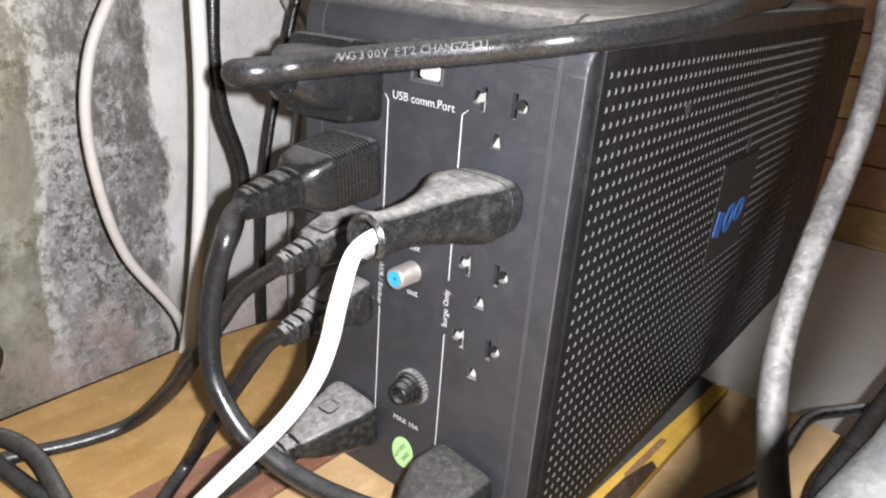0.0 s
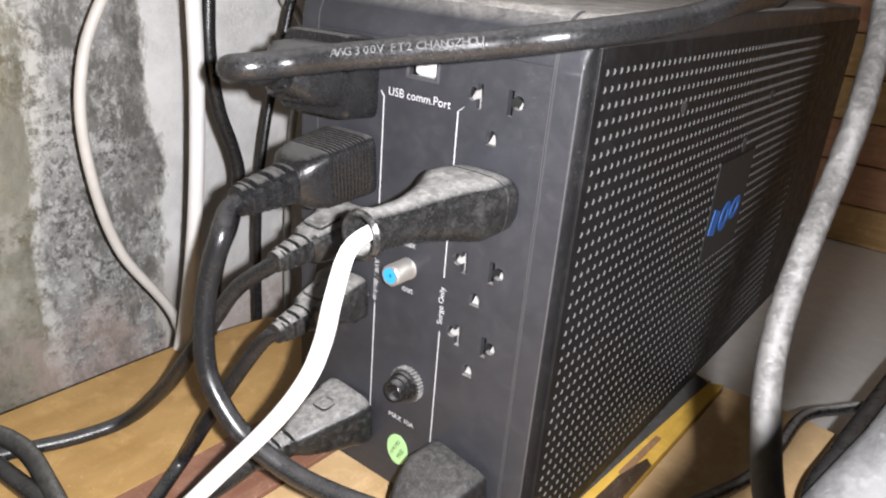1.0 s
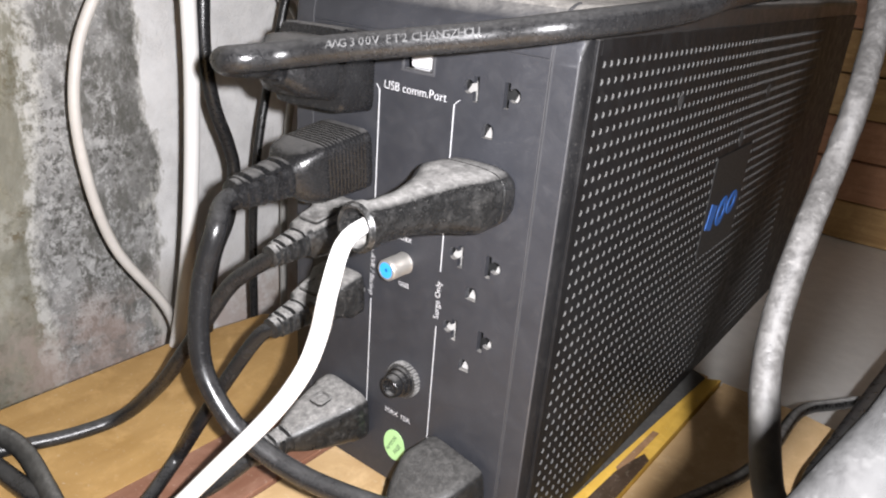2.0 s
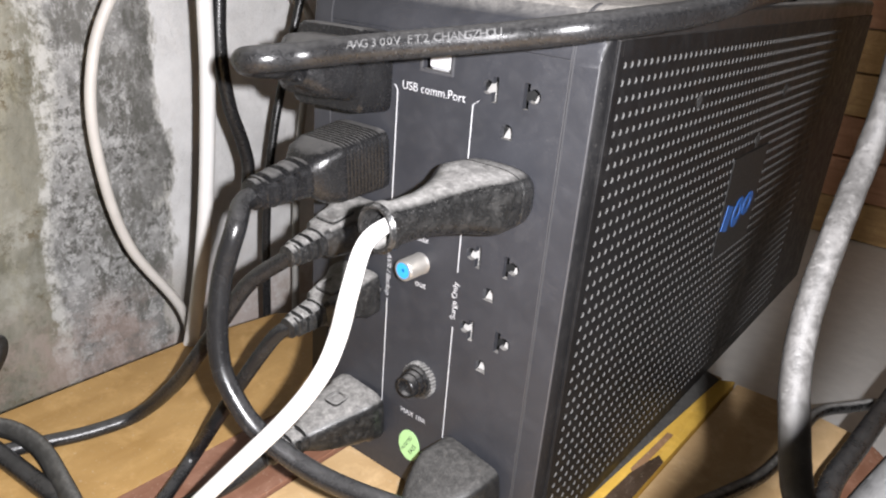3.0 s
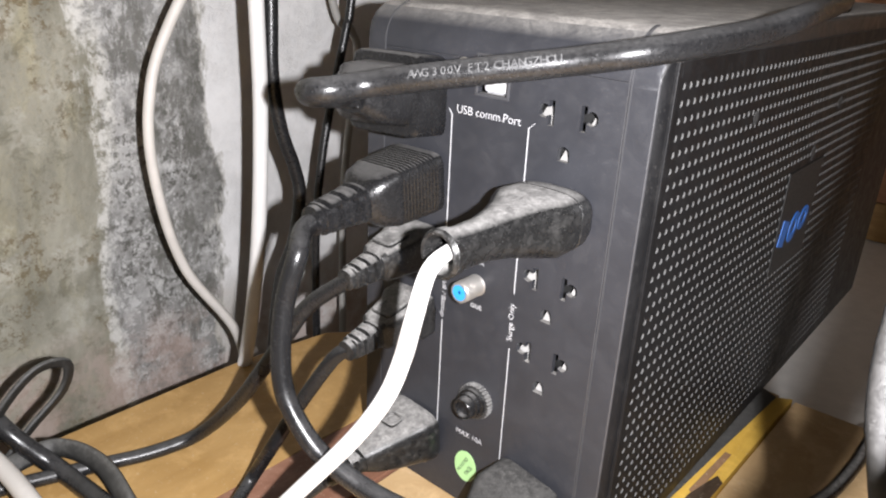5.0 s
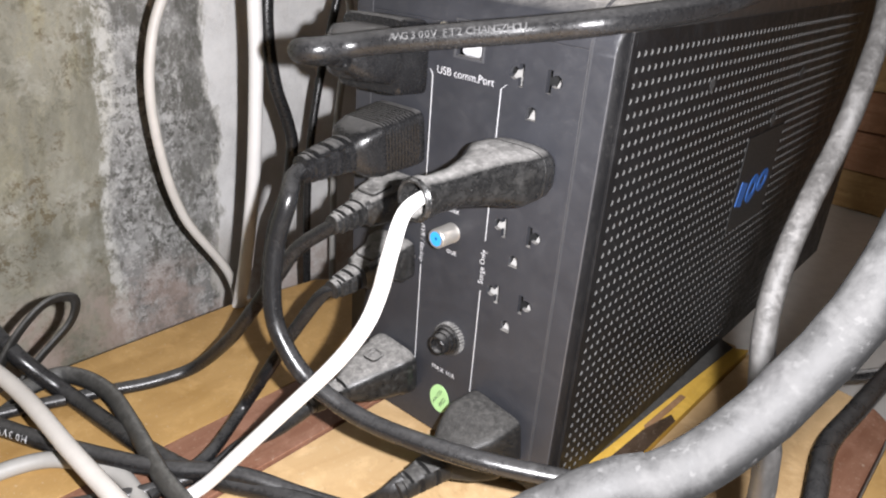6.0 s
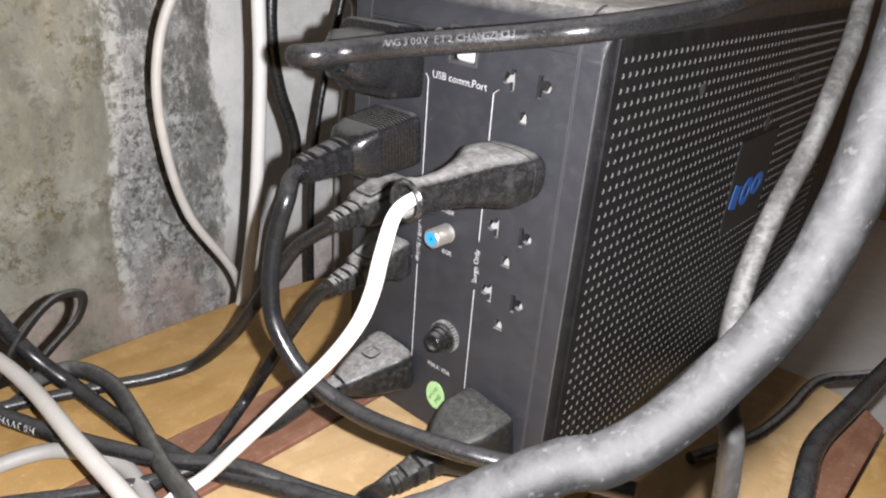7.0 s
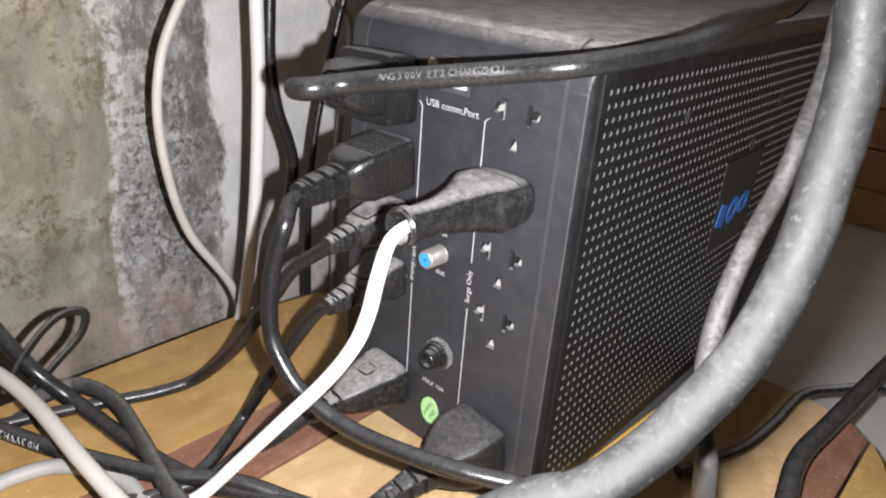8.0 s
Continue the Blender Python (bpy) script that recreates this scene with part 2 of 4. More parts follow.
MAT_BOARD_A = wood("ochre_board", (0.36, 0.21, 0.085), (0.55, 0.36, 0.16), 0.6, (3.0, 30.0, 30.0))
MAT_BOARD_B = wood("reddish_board", (0.34, 0.16, 0.085), (0.48, 0.26, 0.15), 0.6, (3.0, 30.0, 30.0))
MAT_DULL_WALL = plain("dull_wall", (0.20, 0.18, 0.16), 0.9, grain=80.0)


# ---- building helpers ----
def part(name, bm, mat, parent=None, label="", smooth=None):
    """One bmesh as one mesh object, under a thing or a part."""
    bmesh.ops.recalc_face_normals(bm, faces=bm.faces[:])
    me = bpy.data.meshes.new(name)
    bm.to_mesh(me)
    bm.free()
    for one in mat if isinstance(mat, (list, tuple)) else (mat,):
        me.materials.append(one)
    if smooth is not None:
        for p in me.polygons:
            p.use_smooth = True
        me.set_sharp_from_angle(angle=radians(smooth))
    ob = new(name, me)
    if parent is not None:
        ob.parent = parent
        ob.matrix_parent_inverse = parent.matrix_basis.inverted()
        if parent.parent is not None:
            ob.matrix_parent_inverse = (parent.parent.matrix_basis @ parent.matrix_basis).inverted() if parent.matrix_parent_inverse == Matrix() else Matrix()
    if label:
        tagged(ob, label)
    return ob


def thing(name, label, category, at=(0, 0, 0), group=""):
    ob = new(name)
    ob.location = at
    ob.empty_display_size = 0.01
    bpy.context.view_layer.update()
    return tagged(ob, label, category, group)


def box(bm, x0, x1, y0, y1, z0, z1, bevel=0.0):
    m = Matrix.LocRotScale(((x0 + x1) / 2, (y0 + y1) / 2, (z0 + z1) / 2), None, (x1 - x0, y1 - y0, z1 - z0))
    made = bmesh.ops.create_cube(bm, size=1, matrix=m)["verts"]
    if bevel:
        edges = list({e for v in made for e in v.link_edges})
        bmesh.ops.bevel(bm, geom=edges, offset=bevel, segments=2, affect="EDGES", profile=0.5)
    return bm


def prism(bm, outline, z0, z1, bevel=0.0):
    """A flat outline (x, y) raised from z0 to z1."""
    low = [bm.verts.new((x, y, z0)) for x, y in outline]
    top = [bm.verts.new((x, y, z1)) for x, y in outline]
    bm.faces.new(low[::-1])
    cap = bm.faces.new(top)
    for i in range(len(low)):
        j = (i + 1) % len(low)
        bm.faces.new((low[i], low[j], top[j], top[i]))
    if bevel:
        bmesh.ops.bevel(bm, geom=list(cap.edges), offset=bevel, segments=2, affect="EDGES", profile=0.5)
    return bm


def loft(bm, rings, cap=True):
    rows = [[bm.verts.new(p) for p in ring] for ring in rings]
    for a, b in zip(rows, rows[1:]):
        for i in range(len(a)):
            j = (i + 1) % len(a)
            bm.faces.new((a[i], a[j], b[j], b[i]))
    if cap:
        bm.faces.new(rows[0][::-1])
        bm.faces.new(rows[-1])
    return bm


def glide(points, step=0.0025):
    """Points of a smooth curve (centripetal enough for even spacing) through the given ones."""
    p = [Vector(q) for q in points]
    p = [p[0] * 2 - p[1]] + p + [p[-1] * 2 - p[-2]]
    out = []
    for a, b, c, d in zip(p, p[1:], p[2:], p[3:]):
        n = max(2, int((c - b).length / step))
        for i in range(n):
            t = i / n
            out.append(0.5 * (2 * b + (c - a) * t + (2 * a - 5 * b + 4 * c - d) * t * t + (3 * b - a - 3 * c + d) * t ** 3))
    return out + [p[-2]]


VIEW = Vector((-0.58, 0.70, -0.41))


def sweep(points, radius, thin=None, sides=14, step=0.0025, wobble=0.0, seed=0, face=VIEW, groove=False, slim=0.0):
    """A cord along the points: round, or flat with half thickness thin and its broad side turned to face."""
    path = glide(points, step)
    rng = random.Random(seed)
    bm, rings, u = bmesh.new(), [], None
    drift = Vector((0, 0, 0))
    for i, c in enumerate(path):
        t = (path[min(i + 1, len(path) - 1)] - path[max(i - 1, 0)]).normalized()
        if thin is None:
            u = (u - t * u.dot(t)).normalized() if u else t.orthogonal().normalized()
        else:
            u = t.cross(face).normalized()
        v = t.cross(u)
        drift = drift * 0.8 + Vector([rng.uniform(-wobble, wobble) for _ in range(3)])
        ring = []
        for k in range(sides):
            a = 2 * math.pi * k / sides
            ca, sa = math.cos(a), math.sin(a)
            if thin is None:
                r = radius * (1 + rng.uniform(-1, 1) * wobble * 20)
                ring.append(c + drift + u * ca * r + v * sa * r)
            else:
                h = thin * (abs(sa) ** 0.55) * (1 if sa > 0 else -1)
                if groove:
                    h *= 1 - 0.30 * math.exp(-((ca / 0.22) ** 2))
                ring.append(c + drift + u * ca * radius * (1 - slim * max(0.0, 1 - i * step / 0.05)) + v * h)
        rings.append(ring)
    return loft(bm, rings)


def cord(name, label, points, radius, mat, thin=None, sides=14, wobble=0.0, seed=0, groove=False, face=VIEW):
    ob = part(name, sweep(points, radius, thin, sides, 0.0025, wobble, seed, face, groove), mat, None, "", 80)
    return tagged(ob, label, "cable", "cables behind the power supply")


def oval(centre, u, v, a, b, power=2.0, sides=24):
    """A super-ellipse ring round centre in the directions u and v."""
    ring = []
    for k in range(sides):
        t = 2 * math.pi * (k + 0.5) / sides
        ca, sa = math.cos(t), math.sin(t)
        ring.append(centre + u * a * math.copysign(abs(ca) ** (2 / power), ca) + v * b * math.copysign(abs(sa) ** (2 / power), sa))
    return ring


def moulding(start, aim, sections, sides=24, up=Vector((0, 0, 1)), cap=True):
    """A moulded body from start along aim; sections of distance, half width, half height, power, drop."""
    aim = Vector(aim).normalized()
    u = aim.cross(up).normalized()
    v = u.cross(aim)
    rings = [oval(Vector(start) + aim * s + v * (rest[0] if rest else 0), u, v, a, b, p, sides) for s, a, b, p, *rest in sections]
    return loft(bmesh.new(), rings, cap)


def ribs(s0, s1, count, a, b, depth, power, end_a=None, end_b=None):
    """Sections of a ribbed stretch."""
    out = []
    for i in range(count * 2 + 1):
        f = i / (count * 2)
        w, h = a + ((end_a or a) - a) * f, b + ((end_b or b) - b) * f
        k = depth if i % 2 else 0
        s = s0 + (s1 - s0) * f
        w2 = (s1 - s0) / (count * 2) * 0.3
        out += [(s - w2, w - k, h - k, power), (s + w2, w - k, h - k, power)]
    return out


def lettering(words, width, where, mat, parent, turn=0.0, lean=0.0, bold=0.0, normal="front", label=""):
    """Flat raised words in the built-in font, scaled to a width. where is the middle of the words."""
    cu = bpy.data.curves.new("lettering", "FONT")
    cu.body, cu.align_x, cu.align_y, cu.shear, cu.offset, cu.extrude = words, "CENTER", "CENTER", lean, bold, 0.0
    cu.resolution_u = 3
    tmp = new("lettering_tmp", cu)
    bpy.context.view_layer.update()
    me = bpy.data.meshes.new_from_object(tmp.evaluated_get(bpy.context.evaluated_depsgraph_get()))
    bpy.data.objects.remove(tmp)
    bpy.data.curves.remove(cu)
    xs = [v.co.x for v in me.vertices]
    ys = [v.co.y for v in me.vertices]
    k = width / (max(xs) - min(xs))
    mid = Matrix.Translation((-(max(xs) + min(xs)) / 2, -(max(ys) + min(ys)) / 2, 0))
    base = where if isinstance(where, Matrix) else Matrix.Translation(where) @ pose(0, 0, 0, 90, 0, 0)
    me.transform(base @ pose(0, 0, 0, 0, 0, turn) @ Matrix.Scale(k, 4) @ mid)
    me.materials.clear()
    me.materials.append(mat)
    ob = new("lettering", me)
    if parent is not None:
        ob.parent = parent
        bpy.context.view_layer.update()
        ob.matrix_parent_inverse = parent.matrix_world.inverted()
    if label:
        tagged(ob, label)
    return ob


def along(words, path, start, size, radius, mat, parent, face, flip=False, gap=1.0):
    """Words printed letter by letter along a cord, on its side that faces back along face."""
    pts = glide(path, 0.0008)
    if flip:
        pts = pts[::-1]
    run, out, done, i = 0.0, bmesh.new(), start, 1
    for letter in words:
        while run < done and i < len(pts) - 2:
            run += (pts[i] - pts[i - 1]).length
            i += 1
        if letter != " ":
            t = (pts[min(i + 2, len(pts) - 1)] - pts[i - 2]).normalized()
            n = -(Vector(face) - t * Vector(face).dot(t)).normalized()
            up = n.cross(t)
            cu = bpy.data.curves.new("letter", "FONT")
            cu.body, cu.align_x, cu.align_y, cu.resolution_u = letter, "CENTER", "CENTER", 2
            tmp = new("letter_tmp", cu)
            bpy.context.view_layer.update()
            me = bpy.data.meshes.new_from_object(tmp.evaluated_get(bpy.context.evaluated_depsgraph_get()))
            bpy.data.objects.remove(tmp)
            at = pts[i] + n * radius * 1.07
            m = Matrix((t, up, n)).transposed().to_4x4()
            m.translation = at
            me.transform(m @ Matrix.Scale(size, 4))
            for vert in me.vertices:  # wrap round the cord
                d = (vert.co - pts[i]).dot(up)
                vert.co -= n * (radius - math.sqrt(max(radius * radius - d * d, 0)))
            out.from_mesh(me)
            bpy.data.meshes.remove(me)
        done += size * gap * (0.62 if letter != " " else 0.45)
    return part("printing", out, mat, parent, "white printed letters")


def carve(bm, cutter):
    """bm with the cutter's solids taken out of it."""
    obs = []
    for name, one in (("solid_tmp", bm), ("cutter_tmp", cutter)):
        bmesh.ops.recalc_face_normals(one, faces=one.faces[:])
        me = bpy.data.meshes.new(name)
        one.to_mesh(me)
        one.free()
        obs.append(new(name, me))
    mod = obs[0].modifiers.new("cut", "BOOLEAN")
    mod.operation, mod.solver, mod.object = "DIFFERENCE", "EXACT", obs[1]
    bpy.context.view_layer.update()
    me = bpy.data.meshes.new_from_object(obs[0].evaluated_get(bpy.context.evaluated_depsgraph_get()))
    out = bmesh.new()
    out.from_mesh(me)
    for ob in obs:
        bpy.data.objects.remove(ob)
    bpy.data.meshes.remove(me)
    return out


def wall_box(name, label, x0, x1, y0, y1, z0, z1, mat):
    return tagged(part(name, box(bmesh.new(), x0, x1, y0, y1, z0, z1), mat), label, "wall", kind="structure")


# ---- the room round the bench ----
wall_box("wall_west", "old damp plaster wall with black mould and bare grey patches", -0.50, -0.40, -1.6, 1.3, -0.75, 1.5, MAT_WALL)
bpy.data.objects["wall_west"].matrix_basis = pose(0.032, -0.035, 0.039) @ Matrix.Scale(0.85, 4)
wall_box("wall_south", "plain dull wall", -0.40, 1.6, -1.3, -1.2, -0.46, 1.2, MAT_DULL_WALL)
wall_box("wall_east", "plain dull wall", 1.6, 1.7, -1.3, 1.2, -0.46, 1.2, MAT_DULL_WALL)
wall_box("wall_north", "dull wall behind a boarded partition", -0.50, 1.6, 1.02, 1.12, -0.46, 1.2, MAT_DULL_WALL)
tagged(part("ceiling", box(bmesh.new(), -0.5, 1.7, -1.3, 1.12, 1.2, 1.3), MAT_DULL_WALL), "plain dull ceiling", "ceiling", kind="structure")
tagged(part("floor", box(bmesh.new(), -0.5, 1.7, -1.3, 1.12, -0.48, -0.46), MAT_TILE), "dusty floor under the bench", "floor", kind="structure")
tagged(part("ledge", box(bmesh.new(), -0.06, 1.6, -1.2, 1.02, -0.46, -0.12, 0.004), MAT_TILE), "pale grey tiled ledge, dusty", "ledge", kind="structure")
for row in range(9):
    z = -0.12 + row * 0.062
    bm = box(bmesh.new(), -0.398, 1.59, 1.0 - 0.004 * (row % 2), 1.019, z + 0.001, z + 0.061, 0.002)
    part("plank", bm, (MAT_BOARD_B if row in (1, 2, 5) else MAT_BOARD_A), bpy.data.objects["wall_north"])

# ---- the varnished bench top ----
bench = thing("wooden_bench", "yellow varnished wooden bench top with brown borders", "bench", (0, 0, -0.02))
LEFT_EDGE = [(-0.1770, -0.60), (-0.1770, 0.002), (-0.1680, 0.069), (-0.1500, 0.089), (-0.140, 0.231)]
part("board", prism(bmesh.new(), [(-0.0785, -0.60), (-0.0740, -0.045), (-0.070, 0.231)] + LEFT_EDGE[::-1], -0.022, 0.0, 0.0006), MAT_YELLOW_WOOD, bench)
part("border", prism(bmesh.new(), [(-0.0780, -0.60), (-0.0268, -0.60), (-0.0262, 0.231), (-0.0695, 0.231), (-0.0735, -0.045)], -0.022, -0.0002, 0.0005), MAT_BROWN_WOOD, bench, "brown stained border strip")
part("board", prism(bmesh.new(), [(-0.0250, -0.60), (0.0830, -0.60), (0.0960, 0.09), (0.1032, 0.229), (-0.0250, 0.231)], -0.022, -0.0015, 0.0006), MAT_TAN_WOOD, bench)
edge = part("edging", prism(bmesh.new(), [(0.0560, -0.60), (0.0935, 0.064), (0.1030, 0.2225), (0.1120, 0.2280), (0.1100, 0.077), (0.1000, -0.60)][::-1], -0.018, -0.0002, 0.0007), MAT_YELLOW_PAINT, bench, "yellow painted edging")
part("stain", prism(bmesh.new(), [(0.0985, 0.052), (0.1004, 0.090), (0.1030, 0.104), (0.1060, 0.116), (0.1104, 0.112), (0.1100, 0.078), (0.1096, 0.050), (0.1030, 0.046)][::-1], -0.001, 0.0001), MAT_BLACK_PAINT, edge, "black worn patch")
part("stain", prism(bmesh.new(), [(0.0990, 0.094), (0.1010, 0.140), (0.1046, 0.140), (0.1036, 0.106), (0.1008, 0.092)][::-1], -0.001, 0.00012), MAT_WORN_WOOD, edge, "bare brown patch where the paint is gone")
part("board", prism(bmesh.new(), [(0.1015, -0.60), (0.1114, 0.077), (0.1134, 0.2285), (0.160, 0.2295), (0.186, 0.2250), (0.186, -0.60)][::-1], -0.022, -0.0018, 0.0006), MAT_TAN_WOOD, bench)
part("border", prism(bmesh.new(), [(0.1868, -0.60), (0.1868, 0.2250), (0.1960, 0.2210), (0.2080, 0.2090), (0.2070, -0.60)][::-1], -0.022, -0.0016, 0.0005), MAT_BROWN_WOOD, bench, "brown stained border strip")
part("board", prism(bmesh.new(), [(0.2088, -0.60), (0.2100, 0.207), (0.2200, 0.192), (0.2300, 0.168), (0.2360, 0.130), (0.2380, -0.60)][::-1], -0.022, 0.0, 0.0006), MAT_YELLOW_WOOD, bench)
# dark grey layer between the case foot and the yellow edging
part("strip", prism(bmesh.new(), [(0.0700, 0.0), (0.0925, 0.045), (0.0938, 0.064), (0.1030, 0.2222), (0.0900, 0.2290), (0.0700, 0.2290)][::-1], -0.001, -0.00005), MAT_DARK_PLUG, bench, "dark grey strip along the case foot")
for x, y in ((-0.03, 0.19), (0.21, 0.11), (-0.03, -0.55), (0.21, -0.55)):
    part("leg", box(bmesh.new(), x - 0.02, x + 0.02, y - 0.02, y + 0.02, -0.12, -0.022, 0.002), MAT_BROWN_WOOD, bench)

# ---- the power supply ----
ups = thing("power_supply", "dusty black tower backup power supply with perforated side", "power supply")
CX = 0.0198
SIDE = 0.0931


def case_ring(y, inset, top, radius, sides=6):
    """A rounded upright rectangle across the case."""
    x0, x1, z0, z1 = 2 * CX - SIDE + inset, SIDE - inset, 0.0 + min(inset, 0.003), top
    ring = []
    for cx, cz, a0, r in ((x1, z1, 0, radius), (x0, z1, 90, radius), (x0, z0, 180, 0.004), (x1, z0, 270, 0.004)):
        sx, sz = (1 if cx == x1 else -1), (1 if cz == z1 else -1)
        for i in range(sides + 1):
            a = radians(a0 + 90 * i / sides)
            ring.append(Vector((cx - sx * r + math.cos(a) * r, y, cz - sz * r + math.sin(a) * r)))
    return ring


ROLL = 0.0176  # the back rolls over into the top


def rolled(deg):
    """Depth and height of the back's outline, from upright (0) to flat (90)."""
    return ROLL - 0.0007 - ROLL * math.cos(radians(deg)), 0.2220 + ROLL * math.sin(radians(deg))


shell = [case_ring(0.002, 0.0134, 0.2205, 0.002), case_ring(-0.0002, 0.0133, 0.2206, 0.002), case_ring(-0.0006, 0.0130, 0.2210, 0.002), case_ring(-0.0007, 0.0025, 0.2220, 0.003)]
for deg, inset in ((12, 0.0023), (24, 0.0014), (36, 0.0006), (48, 0.0), (60, 0.0), (72, 0.0), (90, 0.0)):
    shell.append(case_ring(rolled(deg)[0], inset, rolled(deg)[1], 0.0035))
shell += [case_ring(0.448, 0.0, 0.2396, 0.0035), case_ring(0.455, 0.004, 0.2350, 0.0035)]
bm = loft(bmesh.new(), shell, False)
bm.normal_update()
bm.verts.ensure_lookup_table()
bm.faces.new(bm.verts[-28:])
for f in bm.faces:
    mid = f.calc_center_median()
    if mid.y < 0.0095:
        f.material_index = 2 if mid.x > SIDE - 0.0022 and abs(f.normal.x) > 0.3 else 1
part("case", bm, (MAT_CASE, MAT_PANEL, MAT_GRILLE), ups, "black case, thick dust on top", 32)

# back panel with its sockets cut through
PINS = (0.2055, 0.1713, 0.1365, 0.1020)
outline = [(v.x, v.z) for v in case_ring(0, 0.01325, 0.2206, 0.0015)]


def upright(bm, shape, y0, y1):
    """An (x, z) outline made solid from y0 to y1."""
    a = [bm.verts.new((x, y0, z)) for x, z in shape]
    b = [bm.verts.new((x, y1, z)) for x, z in shape]
    bm.faces.new(a)
    bm.faces.new(b[::-1])
    for i in range(len(a)):
        j = (i + 1) % len(a)
        bm.faces.new((a[j], a[i], b[i], b[j]))
    return bm


def disc(cx, cz, r, n=16, a0=0.0, a1=360.0):
    full = a1 - a0 >= 360
    return [(cx + r * math.cos(radians(a0 + (a1 - a0) * i / (n if full else n - 1))), cz + r * math.sin(radians(a0 + (a1 - a0) * i / (n if full else n - 1)))) for i in range(n)]


def socket_holes(rounds, flats, cx, z):
    """Round-and-flat pin holes of a universal socket, and its earth hole."""
    for s in (-1, 1):
        upright(rounds, disc(cx + s * 0.0104, z + 0.0002, 0.0027, 16), -0.003, 0.0045)
        q = cx + s * 0.0070
        upright(flats, [(q - 0.0013, z - 0.0052), (q + 0.0013, z - 0.0052), (q + 0.0013, z + 0.0045), (q - 0.0013, z + 0.0045)], -0.0031, 0.0046)
    e = z - 0.0155
    upright(rounds, [(cx - 0.0026, e - 0.0024), (cx + 0.0026, e - 0.0024)] + disc(cx, e + 0.0008, 0.0026, 8, 0, 180), -0.003, 0.0045)


panel_bm = upright(bmesh.new(), outline, -0.0006, 0.0018)
rounds, flats = bmesh.new(), bmesh.new()
for z in (PINS[0], PINS[2], PINS[3]):
    socket_holes(rounds, flats, 0.0562, z)
socket_holes(rounds, flats, -0.0166, PINS[3])
upright(rounds, [(0.0136, 0.2078), (0.0278, 0.2078), (0.0278, 0.2180), (0.0240, 0.2222), (0.0174, 0.2222), (0.0136, 0.2180)], -0.003, 0.0045)
panel = part("back_panel", carve(carve(panel_bm, rounds), flats), MAT_PANEL, ups, "dark grey plastic back panel with printed lines")
for cx, z in ((0.0562, PINS[0]), (0.0562, PINS[2]), (0.0562, PINS[3]), (-0.0166, PINS[3])):
    bm = bmesh.new()
    box(bm, cx - 0.0155, cx + 0.0155, 0.0075, 0.0085, z - 0.021, z + 0.009)
    for x0, x1, z0, z1 in ((-0.0155, -0.0148, -0.021, 0.009), (0.0148, 0.0155, -0.021, 0.009), (-0.0148, 0.0148, -0.021, -0.0203), (-0.0148, 0.0148, 0.0083, 0.009)):
        box(bm, cx + x0, cx + x1, 0.0019, 0.0075, z + z0, z + z1)
    # black colour stands for the shade in the upper part of the holes
    insert = part("socket_insert", bm, MAT_BLACK, panel, "socket insert, black for the shade inside the holes")
    # pale shutters inside the holes, sloping back and up, painted as the lit part
    for dx, w, dz in ((-0.0110, 0.0024, -0.0062), (0.0110, 0.0024, -0.0062), (0.0004, 0.0030, -0.0205)):
        bm = bmesh.new()
        a = [bm.verts.new((cx + dx + q, y, z + dz + h)) for q in (-w, w) for y, h in ((0.0019, 0.0), (0.0019, 0.0026), (0.0070, 0.0075), (0.0070, 0.0))]
        for f in ((0, 1, 2, 3), (4, 5, 6, 7), (0, 1, 5, 4), (1, 2, 6, 5), (2, 3, 7, 6), (3, 0, 4, 7)):
            bm.faces.new([a[k] for k in f])
        part("shutter", bm, MAT_SOCKET, insert, "pale shutter, standing for the lit lower part")
# data port
bm = bmesh.new()
box(bm, 0.0130, 0.0284, 0.0060, 0.0068, 0.2070, 0.2230)
box(bm, 0.0148, 0.0268, 0.0012, 0.0060, 0.2082, 0.2158, 0.0012)
port = part("data_port", bm, MAT_PRINT, panel, "white tongue inside a square data port")
bm = bmesh.new()
for x0, x1, z0, z1 in ((0.0122, 0.0292, 0.2066, 0.2076), (0.0122, 0.0134, 0.2076, 0.2226), (0.0280, 0.0292, 0.2076, 0.2226), (0.0122, 0.0292, 0.2226, 0.2236)):
    box(bm, x0, x1, -0.0014, -0.0004, z0, z1, 0.0002)
part("port_frame", bm, MAT_SEAM, port, "thin dark metal port frame")
bm = moulding((0.0057, -0.0005, 0.2180), (0, -1, 0), [(0, 0.0030, 0.0030, 2), (0.0008, 0.0030, 0.0030, 2), (0.0015, 0.0018, 0.0018, 2), (0.0010, 0.0006, 0.0006, 2)], 16)
part("screw", bm, MAT_NICKEL, panel, "small steel screw", 40)

# seams beside the panel, lighter than the plastic
for x, half in ((0.0797, 0.00022), (0.0806, 0.00022), (-0.0401, 0.00018)):
    line = [(-0.0007, 0.006), (-0.0007, 0.222)] + [rolled(deg) for deg in range(10, 81, 10)]
    bm = loft(bmesh.new(), [[Vector((x - half, y + 0.0006, z - 0.0002)), Vector((x - half, y - 0.0003, z + 0.0002)), Vector((x + half, y - 0.0003, z + 0.0002)), Vector((x + half, y + 0.0006, z - 0.0002))] for y, z in line])
    part("seam", bm, MAT_SEAM, ups, "thin lighter seam")
bm = loft(bmesh.new(), [[Vector((SIDE - 0.0028, -0.0004, z)), Vector((SIDE - 0.0027, -0.00095, z)), Vector((SIDE - 0.0023, -0.0008, z)), Vector((SIDE - 0.0022, -0.0002, z))] for z in (0.004, 0.2215)])
part("lighter_edge", bm, MAT_SEAM, ups, "thin lighter edge line of the back")
